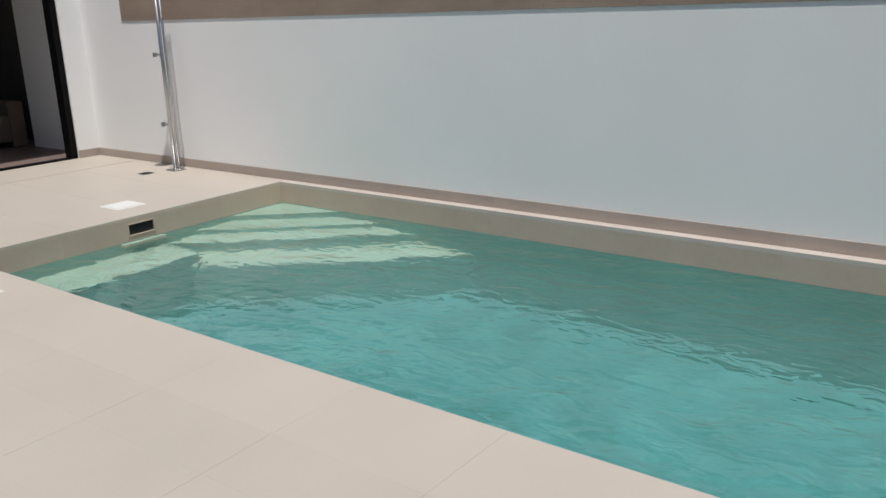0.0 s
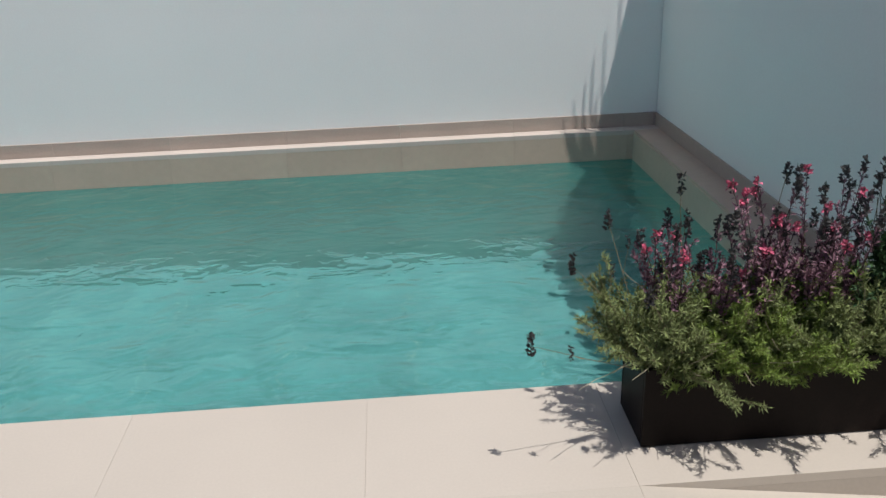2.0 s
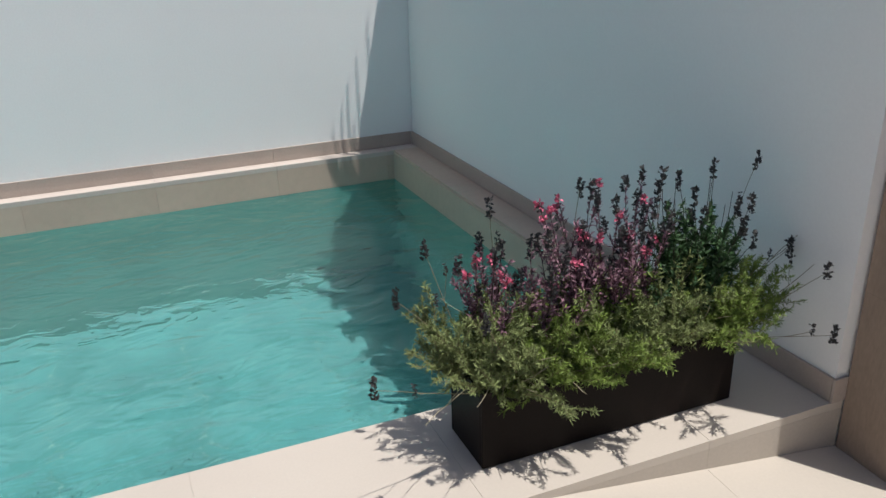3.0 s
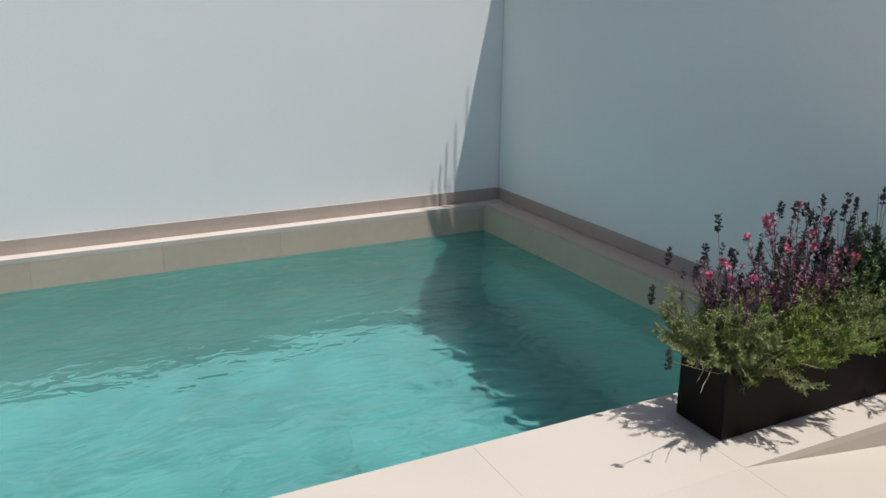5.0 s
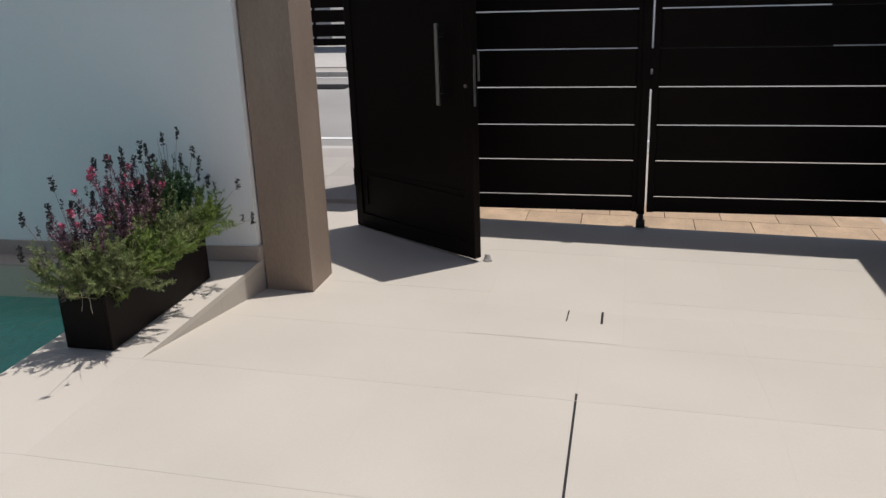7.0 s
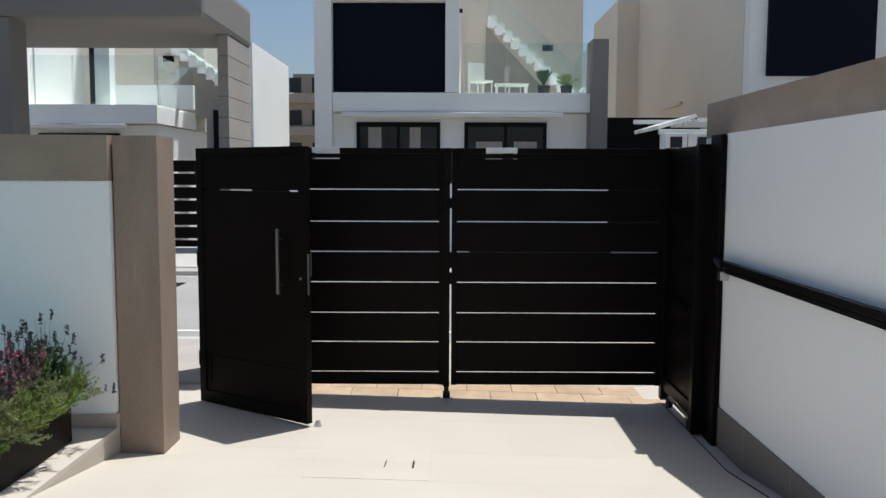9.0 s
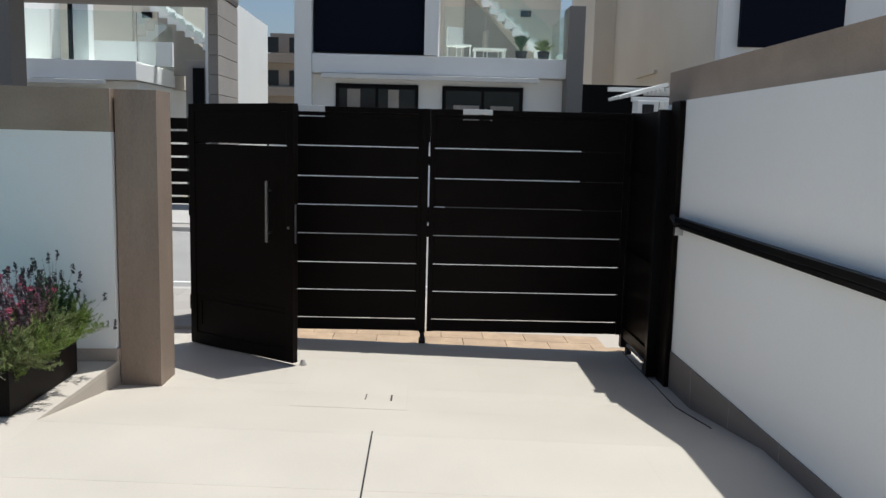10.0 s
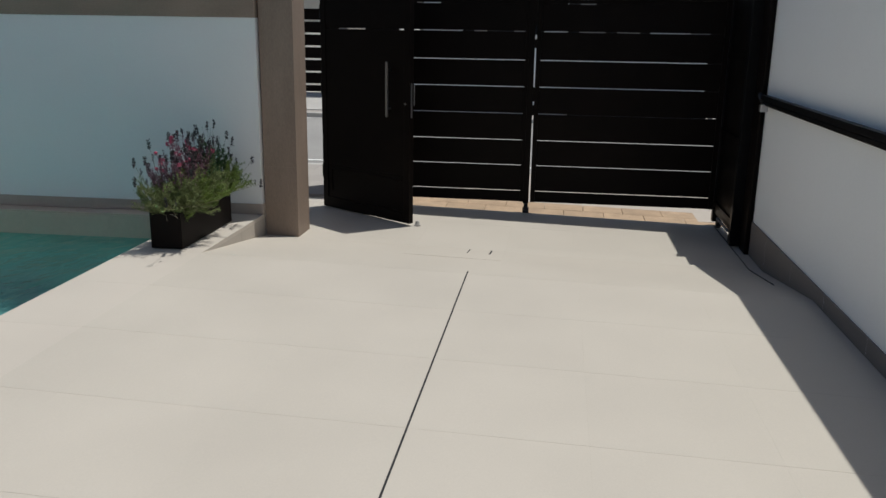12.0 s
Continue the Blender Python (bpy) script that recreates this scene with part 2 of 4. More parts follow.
bx("gutter", (11.22, -40, -0.402), (11.40, 40, -0.394), M["kerb"], road, "pale concrete gutter strip", bevel=0)
grate = thing("road_grate", "dark cast iron drain grate in the street gutter", "drain")
bx("frame", (9.75, -0.85, -0.41), (10.35, -0.15, -0.392), M["frame"], grate, bevel=0.003)
for i in range(9):
    bx("bar", (9.80, -0.80 + 0.068 * i, -0.40), (10.30, -0.765 + 0.068 * i, -0.385), M["rubber"], grate, bevel=0.002)
strip = structure(new("threshold"), "sandy yellow paver strip under the gate line", "paving")
ym = mesh_of(box(bmesh.new(), (0, 0, -0.12), (0.296, 0.396, 0.0), 0.003), "paver", M["yellow"])
for i in range(10):
    for k in range(2):
        piece("paver", ym, strip, (1.778 + 0.3 * k, -7.7 + 0.4 * i - 0.2 * k, drive_z(1.9, -7.5 + 0.4 * i - 0.2 * k) - 0.012)).rotation_euler.x = 0.026
pv = mesh_of(box(bmesh.new(), (0, 0, -0.06), (0.398, 0.398, 0.0), 0.002), "paver", M["pavement"])
for ix in range(5):
    for iy in range(16):
        piece("paver", pv, near_pave, (2.39 + 0.4 * ix, -4.9 + 0.4 * iy, -0.27))

structure(bx("planting_bed", (0.41, -2.95, -2.0), (1.61, 4.0, -0.28), M["soil"], bevel=0), "dark soil planting bed outside the street wall", "ground")

# ---- boundary walls ----
# long wall behind the pool, with its taupe cap band
wa = structure(new("wall_north"), "white rendered garden wall behind the pool with taupe cap", "wall")
bx("render", (-12.6, 0.0, -2.0), (0.25, 0.25, 1.53), M["white"], wa, bevel=0)
for i in range(14):
    x0 = -10.3 + i * 0.75
    bx("cap_tile", (x0 + 0.0004, -0.008, 1.53), (min(x0 + 0.7496, 0.24), 0.28, 1.87), M["stone"], wa, bevel=0.001)
bx("upper_wall", (-12.6, 0.0, 1.53), (-10.302, 0.25, 3.4), M["white"], wa, bevel=0)
# street wall at the end of the pool
TURN_B = pose(0, 0, 0, 0, 0, math.degrees(math.atan2(0.10, 3.6)))
wb = structure(new("wall_east"), "white rendered street wall with taupe stone frame", "wall")
bx("render", (0.0, -3.595, -2.0), (0.20, -0.005, 1.585), M["white"], wb, bevel=0, m=TURN_B)
for i in range(5):
    y0 = -3.595 + i * 0.72
    bx("cap_tile", (-0.012, y0 + 0.0004, 1.587), (0.24, min(y0 + 0.7196, -0.005), 1.872), M["stone"], wb, bevel=0.001, m=TURN_B)
for z0, z1 in ((-0.3, 0.40), (0.4004, 1.872)):
    bx("pillar_tile", (0.145, -3.885, z0), (0.465, -3.605, z1), M["pillar"], wb, bevel=0.001)
# right-hand boundary wall
wc = structure(new("wall_south"), "white rendered boundary wall with taupe cap in shade", "wall")
bx("render", (-12.6, WALL_C - 0.40, -2.0), (0.98, WALL_C, 1.925), M["white"], wc, bevel=0)
bx("render", (0.981, WALL_C - 0.40, -2.0), (1.55, WALL_C - 0.12, 1.925), M["white"], wc, bevel=0)
for i in range(17):
    x0 = 1.55 - (i + 1) * 0.75
    bx("cap_tile", (x0 + 0.0004, WALL_C - 0.40, 1.926), (x0 + 0.7496, WALL_C - 0.12, 2.195), M["stone"], wc, bevel=0.001)

# ---- pool shell ----
shell = structure(new("pool_shell"), "beige porcelain tiled pool basin with corner steps", "pool")
bx("floor_slab", (POOL_L - 0.3, POOL_F - 0.3, BOTTOM - 0.2), (0.3, 0.2, BOTTOM), M["pool"], shell, bevel=0)
bx("basin_wall", (POOL_L - 0.25, POOL_F - 0.25, BOTTOM), (POOL_L - 0.01, 0.1, -0.045), M["grout"], shell, bevel=0)
bx("basin_wall", (POOL_L - 0.25, POOL_F - 0.25, BOTTOM), (0.1, POOL_F - 0.01, -0.045), M["grout"], shell, bevel=0)
bx("basin_wall", (POOL_L - 0.25, POOL_B + 0.01, BOTTOM), (0.1, 0.1, -0.045), M["grout"], shell, bevel=0)
ptile = {}
def wall_tile(w, h, axis):
    """Basin tiles; below the waterline the dimming by water is put in their colour."""
    key = (round(w, 3), round(h, 3), axis)
    if key not in ptile:
        if axis == "x":
            b = box(bmesh.new(), (0.0004, -0.006, 0.0004), (w - 0.0004, 0.006, h - 0.0004), 0.0004)
        else:
            b = box(bmesh.new(), (-0.006, 0.0004, 0.0004), (0.006, w - 0.0004, h - 0.0004), 0.0004)
        ptile[key] = mesh_of(b, "basin_tile", M["pool"] if key[1] == 0.185 else M["pool_dimmed"])
    return ptile[key]
rows_z = [(BOTTOM, 0.64), (BOTTOM + 0.64, 0.75), (BOTTOM + 1.39, 0.15), (BOTTOM + 1.54, 0.185)]
for z0, h in rows_z:
    x = -0.22 - 0.75
    while x > POOL_L - 0.7:
        x0, x1 = max(x, POOL_L), min(x + 0.75, 0.0)
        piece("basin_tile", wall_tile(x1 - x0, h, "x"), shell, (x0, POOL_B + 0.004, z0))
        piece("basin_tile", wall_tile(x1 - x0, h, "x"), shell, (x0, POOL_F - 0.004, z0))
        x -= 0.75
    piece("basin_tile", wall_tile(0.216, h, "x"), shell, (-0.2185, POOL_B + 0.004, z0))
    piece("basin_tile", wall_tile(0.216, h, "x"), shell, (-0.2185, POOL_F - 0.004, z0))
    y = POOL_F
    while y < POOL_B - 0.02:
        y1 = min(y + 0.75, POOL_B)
        bx("basin_tile", (-0.182, y + 0.0004, z0 + 0.0004), (-0.171, y1 - 0.0004, z0 + h - 0.0004), M["pool"] if z0 > -0.3 else M["pool_dimmed"], shell, bevel=0.0004, m=TURN_B)
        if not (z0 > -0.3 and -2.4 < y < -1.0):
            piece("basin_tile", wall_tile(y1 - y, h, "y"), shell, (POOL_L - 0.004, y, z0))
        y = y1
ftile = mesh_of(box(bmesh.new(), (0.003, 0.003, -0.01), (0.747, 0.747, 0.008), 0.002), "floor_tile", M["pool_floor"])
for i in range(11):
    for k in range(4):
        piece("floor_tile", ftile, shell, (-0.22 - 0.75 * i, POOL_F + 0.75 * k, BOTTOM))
# left wall around the skimmer mouth
for lo, hi in (((-2.33, -0.2), (-1.765, -0.015)), ((-1.535, -0.2), (-0.83, -0.015)), ((-1.765, -0.2), (-1.535, -0.15)), ((-1.765, -0.06), (-1.535, -0.015))):
    bx("basin_tile", (POOL_L - 0.01, lo[0], lo[1]), (POOL_L + 0.002, hi[0], hi[1]), M["pool"], shell, bevel=0.001)
# diagonal corner steps
for s, top in ((0.62, -0.235), (1.02, -0.41), (1.38, -0.53), (1.86, -0.84)):
    b = bmesh.new()
    vs = [b.verts.new((POOL_L, POOL_B, top)), b.verts.new((POOL_L, POOL_B - s, top)), b.verts.new((POOL_L + s * 1.22, POOL_B, top))]
    f = b.faces.new(vs)
    r = bmesh.ops.extrude_face_region(b, geom=[f])
    for v in r["geom"]:
        if isinstance(v, bmesh.types.BMVert):
            v.co.z = BOTTOM
    bmesh.ops.recalc_face_normals(b, faces=b.faces)
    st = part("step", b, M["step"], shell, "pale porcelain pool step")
    # tops stay pale; the sides' underwater shade is painted with the dimmed tile
    st.data.materials.append(M["pool_dimmed"])
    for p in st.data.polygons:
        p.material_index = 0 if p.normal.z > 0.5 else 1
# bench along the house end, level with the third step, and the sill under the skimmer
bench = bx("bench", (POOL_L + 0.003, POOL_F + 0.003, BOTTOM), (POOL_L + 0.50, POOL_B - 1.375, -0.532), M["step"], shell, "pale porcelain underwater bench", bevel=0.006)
# bench sides darkened by colour in the same way as the steps
bench.data.materials.append(M["pool_dimmed"])
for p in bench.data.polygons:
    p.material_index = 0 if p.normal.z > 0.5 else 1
bx("skimmer_sill", (POOL_L + 0.003, -1.86, -0.30), (POOL_L + 0.06, -1.46, -0.212), M["step"], shell, "pale sill under the skimmer", bevel=0.006)
water = bx("water", (POOL_L - 0.002, POOL_F - 0.002, -0.21), (0.0, POOL_B + 0.002, WATER), M["water"], bevel=0)
bm = bmesh.new()
vs = [bm.verts.new(c) for c in ((POOL_L - 0.01, POOL_F - 0.01, WATER), (0.02, POOL_F - 0.01, WATER), (0.02, POOL_B + 0.01, WATER), (POOL_L - 0.01, POOL_B + 0.01, WATER))]
bm.faces.new(vs)
bm.to_mesh(water.data)
bm.free()
water.visible_shadow = False
structure(water, "clear turquoise rippling pool water", "water")

# ---- copings, terrace and drive ----
cop = structure(new("pool_coping"), "cream porcelain coping around the pool", "coping")
cb = mesh_of(box(bmesh.new(), (0.0003, 0.0003, -0.03), (MOD - 0.0003, POOL_F - COPING_F - 0.0003, 0.0), 0.0007), "coping_tile", M["coping"])
for i in range(13):
    x = -1.15 - 0.75 * (i + 1) + 1.5
    if x + 0.75 > 0.3 or x < -7.95:
        continue
    piece("coping_tile", cb, cop, (x, COPING_F, 0))
bx("coping_tile", (-0.3995, COPING_F + 0.0005, -0.03), (0.144, POOL_F, 0.0), M["coping"], cop, bevel=0.001)
lb_ = mesh_of(box(bmesh.new(), (0.0004, 0, -0.03), (MOD - 0.0004, 0.10, 0.0), 0.0015), "ledge_tile", M["ledge"])
for i in range(11):
    x = -0.22 - 0.75 * (i + 1)
    if x < POOL_L - 0.01:
        continue
    piece("ledge_tile", lb_, cop, (x, POOL_B - 0.0025, 0))
bx("ledge_tile", (-0.2195, POOL_B - 0.0025, -0.03), (-0.001, -0.0025, 0), M["ledge"], cop, bevel=0.0015)
bx("ledge_tile", (POOL_L, POOL_B - 0.0025, -0.03), (-7.7205, -0.0025, 0), M["ledge"], cop, bevel=0.0015)
for i in range(4):
    y0 = POOL_F + i * 0.75
    bx("ledge_tile", (-0.175, y0 + 0.0004, -0.03), (-0.001, min(y0 + 0.7496, POOL_B - 0.004), 0), M["pool"], cop, bevel=0.0015, m=TURN_B)
bx("ledge_bed", (-0.170, POOL_F, BOTTOM), (-0.002, POOL_B - 0.004, -0.031), M["grout"], cop, bevel=0, m=TURN_B)
# riser that grows along the ramp
b = bmesh.new()
for i in range(9):
    xa, xb = -1.15 + i * 0.15, -1.15 + (i + 1) * 0.15
    xb = min(xb, 0.144)
    box(b, (xa + (0.0008 if i % 5 == 0 else 0), COPING_F + 0.0005, LOW - 0.1), (xb, COPING_F + 0.02, -0.0302), 0)
part("riser", b, M["tile_worn"], cop, "cream porcelain riser")
bx("substrate", (-9.5, COPING_F + 0.02, -1.9), (-1.15, POOL_F - 0.01, -0.002), M["grout"], cop, bevel=0)
bx("substrate", (-1.15, COPING_F + 0.02, -1.9), (0.1, POOL_F - 0.01, -0.002), M["grout"], cop, bevel=0)

drive = structure(new("floor"), "cream large-format porcelain terrace and drive", "floor")
XJ = [-11.0, -10.36] + [-1.15 - 0.75 * k for k in range(12, 0, -1)] + [-1.15, -0.40, 0.35, 1.10, 1.775]
YJ = [WALL_C, -6.93, -6.18, -5.445, -4.68, -3.93, COPING_F]
def slab(x0, x1, y0, y1, thick=0.03):
    bm = bmesh.new()
    cut = [x0] + [c for c in (-1.15, 0.15) if x0 + 0.01 < c < x1 - 0.01] + [x1]
    top = [[bm.verts.new((x, y, drive_z(x, y))) for x in cut] for y in (y0, y1)]
    bot = [[bm.verts.new((x, y, drive_z(x, y) - thick)) for x in cut] for y in (y0, y1)]
    for i in range(len(cut) - 1):
        bm.faces.new((top[0][i], top[0][i + 1], top[1][i + 1], top[1][i]))
        bm.faces.new((bot[0][i], bot[0][i + 1], top[0][i + 1], top[0][i]))
        bm.faces.new((top[1][i], top[1][i + 1], bot[1][i + 1], bot[1][i]))
    bm.faces.new((top[0][0], top[1][0], bot[1][0], bot[0][0]))
    bm.faces.new((top[0][-1], bot[0][-1], bot[1][-1], top[1][-1]))
    return bm
for i in range(len(XJ) - 1):
    for k in range(len(YJ) - 1):
        x0, x1, y0, y1 = XJ[i], XJ[i + 1], YJ[k], YJ[k + 1]
        if y1 == COPING_F and x0 > 0.3:
            y1 = -3.2
        slot = 0.0055 if x1 <= -1.14 else 0.0001
        a = slot if abs(y0 + 5.445) < 0.001 else 0.0001
        c = slot if abs(y1 + 5.445) < 0.001 else 0.0001
        part("floor_tile", slab(x0 + 0.0006, x1 - 0.0006, y0 + a, y1 - c), M["tile"], drive)
base = bmesh.new()
for x0, x1 in ((-11.2, -1.15), (-1.15, 0.15), (0.15, 1.774)):
    vs = [base.verts.new((x, y, drive_z(x, y) - dz)) for dz in (0.0010, 1.9) for x, y in ((x0, WALL_C), (x1, WALL_C), (x1, COPING_F if x1 < 0.2 else -3.0), (x0, COPING_F if x1 < 0.2 else -3.0))]
    base.faces.new(vs[:4])
    for k in range(4):
        base.faces.new((vs[k], vs[(k + 1) % 4], vs[4 + (k + 1) % 4], vs[4 + k]))
part("screed", base, M["grout"], drive)
DRAIN = drive_z(-5, -5.445)
bx("drain_slot", (-10.3, -5.4495, DRAIN - 0.012), (-1.09, -5.4405, DRAIN - 0.0008), M["rubber"], drive, "dark slot drain", bevel=0)
# tiled inspection hatch with a thin dark rim
hatch = tagged(new("floor_hatch"), "cream tiled inspection hatch set in the drive", "hatch")
for name, grow, lift, material in (("rim", 0.002, 0.0008, M["tile_worn"]), ("plate", 0.0, 0.0014, M["tile"])):
    bm = slab(-0.385 - grow, 1.09 + grow, -5.622 - grow, -4.875 + grow, 0.02)
    for v in bm.verts:
        v.co.z += lift
    part(name, bm, material, hatch)
FALL = math.degrees(math.atan2(-LOW, 1.30))
for x0, y0, length, half in ((-0.06, -5.512, 0.22, 0.006), (-0.06, -5.334, 0.21, 0.003)):
    bx("lock_slot", (0, -half, -0.02), (length, half, 0.0055), M["rubber"], hatch, "dark floor bolt slot", bevel=0.0005, m=pose(x0, y0, drive_z(x0, y0), 0, FALL, 0))
deck = structure(new("pool_deck"), "cream porcelain deck by the house end of the pool", "floor")
for i, (x0, x1) in enumerate(((-11.1, -10.37), (-10.33, -9.65), (-9.65, -8.95), (-8.95, -8.63), (-8.63, POOL_L))):
    for k, (y0, y1) in enumerate(((COPING_F, -3.0), (-3.0, -2.25), (-2.25, -1.5), (-1.5, -0.75), (-0.75, -0.01))):
        if x1 == POOL_L and y0 < -3.05:
            x1, y1 = -7.90, POOL_F
        elif x1 == POOL_L and y0 < -2.9:
            y0 = POOL_F
        bx("floor_tile", (x0 + 0.0006, y0 + 0.0006, -0.03), (x1 - 0.0006, y1 - 0.0006, 0), M["tile"], deck, bevel=0.0015)
        x1 = POOL_L if x1 == -7.90 else x1
bx("substrate", (-11.2, COPING_F, -1.9), (POOL_L - 0.02, -0.002, -0.002), M["grout"], deck, bevel=0)
bx("trim_strip", (-10.37, COPING_F, -0.02), (-10.33, -0.012, 0.004), M["coping"], deck, "pale threshold trim", bevel=0.002)

# ---- skirtings ----
sk = structure(new("baseboard"), "taupe porcelain skirting along the walls", "baseboard")
skm = mesh_of(box(bmesh.new(), (0.0003, -0.012, 0), (MOD - 0.0003, -0.001, 0.088), 0.001), "skirting_tile", M["skirting"])
for i in range(14):
    piece("skirting_tile", skm, sk, (-0.22 - 0.75 * (i + 1), 0, 0.002))
bx("skirting_tile", (-11.087, -0.012, 0.002), (-10.721, -0.001, 0.09), M["skirting"], sk, bevel=0.001)
bx("skirting_tile", (-0.219, -0.012, 0.002), (-0.013, -0.001, 0.09), M["skirting"], sk, bevel=0.002)
for i in range(5):
    y0 = -3.595 + 0.72 * i
    bx("skirting_tile", (-0.012, y0 + 0.0003, 0.002), (-0.001, min(y0 + 0.7197, -0.013), 0.09), M["skirting"], sk, bevel=0.001, m=TURN_B)
bx("skirting_tile", (0.088, -3.606, 0.002), (0.144, -3.596, 0.09), M["skirting"], sk, bevel=0.001)
for i in range(16):
    x1 = 0.9 - i * 0.75
    x0 = x1 - 0.7485
    bm = bmesh.new()
    cut = [x0] + [c for c in (-1.15, 0.15) if x0 + 0.01 < c < x1 - 0.01] + [x1]
    fr = [[bm.verts.new((x, WALL_C + 0.012, z)) for x, z in [(c, h) for c in cut for h in ([drive_z(c, WALL_C) + 0.002] if k == 0 else [-0.002])]] for k in range(2)]
    bk = [[bm.verts.new((v.co.x, WALL_C + 0.001, v.co.z)) for v in row] for row in fr]
    for j in range(len(cut) - 1):
        bm.faces.new((fr[0][j], fr[0][j + 1], fr[1][j + 1], fr[1][j]))
        bm.faces.new((fr[1][j], fr[1][j + 1], bk[1][j + 1], bk[1][j]))
    part("skirting_tile", bm, M["skirting_shaded"], sk)

# ---- sliding gate ----
GATE_Z = drive_z(1.8, -5.7)
def gate_leaf(name, label, y0, y1, slot):
    """One slatted leaf of the drive gate, with thin open slits between its boards."""
    t = thing(name, label, "gate", "drive gate leaves")
    x0, x1 = 1.80, 1.85
    slits = [1.765, 1.51, 1.243, 0.99, 0.733, 0.474, 0.225, -0.031]
    for ya, yb in ((y0, y0 + 0.045), (y1 - 0.045, y1)):
        bx("stile", (x0 - 0.008, ya, -0.14), (x1 + 0.008, yb, 1.85), M["black"], t, bevel=0.003)
    for ya, yb in ((y0 + 0.045, slot[0]), (slot[1], y1 - 0.045)):
        bx("top_rail", (x0 - 0.01, ya, 1.805), (x1 + 0.01, yb, 1.852), M["black"], t, bevel=0.003)
    bx("top_plate", (x0 - 0.012, slot[0], 1.812), (x1 + 0.012, slot[1], 1.856), M["white_plastic"], t, "pale plate on the top rail", bevel=0.003)
    edges = [1.8045] + slits + [-0.14]
    for i in range(len(edges) - 1):
        top = edges[i] - (0.0043 if i else 0)
        low = edges[i + 1] + (0.0043 if i < len(edges) - 2 else 0)
        bx("board", (x0 + 0.010, y0 + 0.045, low), (x0 + 0.028, y1 - 0.045, top), M["black"], t, bevel=0.002)
    for ya, yb in ((y0 + 0.045, slot[0]), (slot[1], y1 - 0.045)):
        bx("filler", (x0 + 0.013, ya, 1.757), (x0 + 0.025, yb, 1.773), M["black"], t, bevel=0)
    return t


gl = gate_leaf("gate_leaf", "dark brown slatted metal drive gate leaf", -5.70, -4.50, (-4.83, -4.60))
bx("guide_post", (1.77, -5.745, -0.15), (1.80, -5.69, 1.60), M["black"], gl, bevel=0.004)
bm = tube(bmesh.new(), (1.765, -5.72, -0.15), (1.765, -5.72, GATE_Z + 0.03), 0.02)
tube(bm, (1.765, -5.75, GATE_Z + 0.032), (1.765, -5.69, GATE_Z + 0.032), 0.03, 16)
part("roller", bm, M["rubber"], gl, "black roller wheel")
bx("cover_plate", (1.775, -5.758, 1.56), (1.799, -5.69, 1.852), M["black"], gl, bevel=0.003)
for za, zb in ((1.355, 1.44), (0.855, 0.99), (0.72, 0.82)):
    bx("lock_cover", (1.786, -5.764, za), (1.802, -5.735, zb), M["black"], gl, bevel=0.003)
bx("strike_plate", (1.79, -4.585, 0.78), (1.80, -4.565, 0.98), M["steel"], gl, "steel strike plate", bevel=0.002)
gate_leaf("gate_leaf", "wider dark brown slatted drive gate leaf by the wall", -7.53, -5.759, (-6.30, -6.04))
# return panel beside the boundary wall
rp = thing("side_gate", "dark brown solid return gate beside the white wall", "gate")
bx("panel", (0.96, -7.655, -0.17), (1.86, -7.55, 1.85), M["black"], rp)
bx("stile", (0.90, -7.655, -0.275), (0.975, -7.53, 1.86), M["frame"], rp)
bx("stile", (1.80, -7.615, -0.26), (1.87, -7.535, 1.86), M["frame"], rp)
for z in (-0.1, 0.6, 1.3):
    bx("crossbar", (0.98, -7.55, z), (1.80, -7.532, z + 0.05), M["black"], rp, bevel=0.002)
for x in (1.05, 1.65):
    part("roller", tube(bmesh.new(), (x, -7.59, GATE_Z), (x, -7.55, GATE_Z), 0.04, 18), M["rubber"], rp, "black roller wheel")
# added black panel where the white wall only falls into soft shade
bx("wall_shade_panel", (0.67, -7.658, drive_z(0.85, -7.66)), (0.899, -7.612, 1.922), M["black"], rp, "dark panel standing in for the shade beside the gate", bevel=0.012)
bx("brace", (0.97, -7.53, -0.17), (1.5, -7.515, -0.15), M["grey_render"], rp, "grey steel foot brace", bevel=0.001)
tr = thing("gate_track", "black steel floor track for the gate", "gate track")
bm = bmesh.new()
for i in range(36):
    xa, xb = -0.6 + i * 0.066, -0.6 + (i + 1) * 0.066
    zz = drive_z((xa + xb) / 2, -7.48)
    box(bm, (xa, -7.553, zz - 0.03), (xb, -7.549, zz + 0.004), 0)
part("rail", bm, M["rubber"], tr)
# guide rail on the boundary wall
gr = thing("guide_rail", "black metal guide rail along the white wall", "rail")
bm = box(bmesh.new(), (-9.5, WALL_C + 0.03, 1.015), (0.55, WALL_C + 0.075, 1.055), 0.003)
part("rail", bm, M["frame"], gr)
bx("rail", (-9.5, WALL_C + 0.02, 0.975), (0.50, WALL_C + 0.06, 1.006), M["frame"], gr, bevel=0.003)
for x in (0.45, -1.6, -3.7, -5.8, -7.9):
    bx("bracket", (x, WALL_C, 0.985), (x + 0.05, WALL_C + 0.03, 1.045), M["frame"], gr, bevel=0.002)
bm = tube(bmesh.new(), (0.55, WALL_C + 0.06, 1.01), (0.66, WALL_C + 0.06, 1.045), 0.022, 12)
part("end_stop", bm, M["rubber"], gr)
bx("clip", (0.47, WALL_C + 0.03, 0.925), (0.53, WALL_C + 0.09, 0.985), M["steel"], gr, "bright steel clip", bevel=0.004)

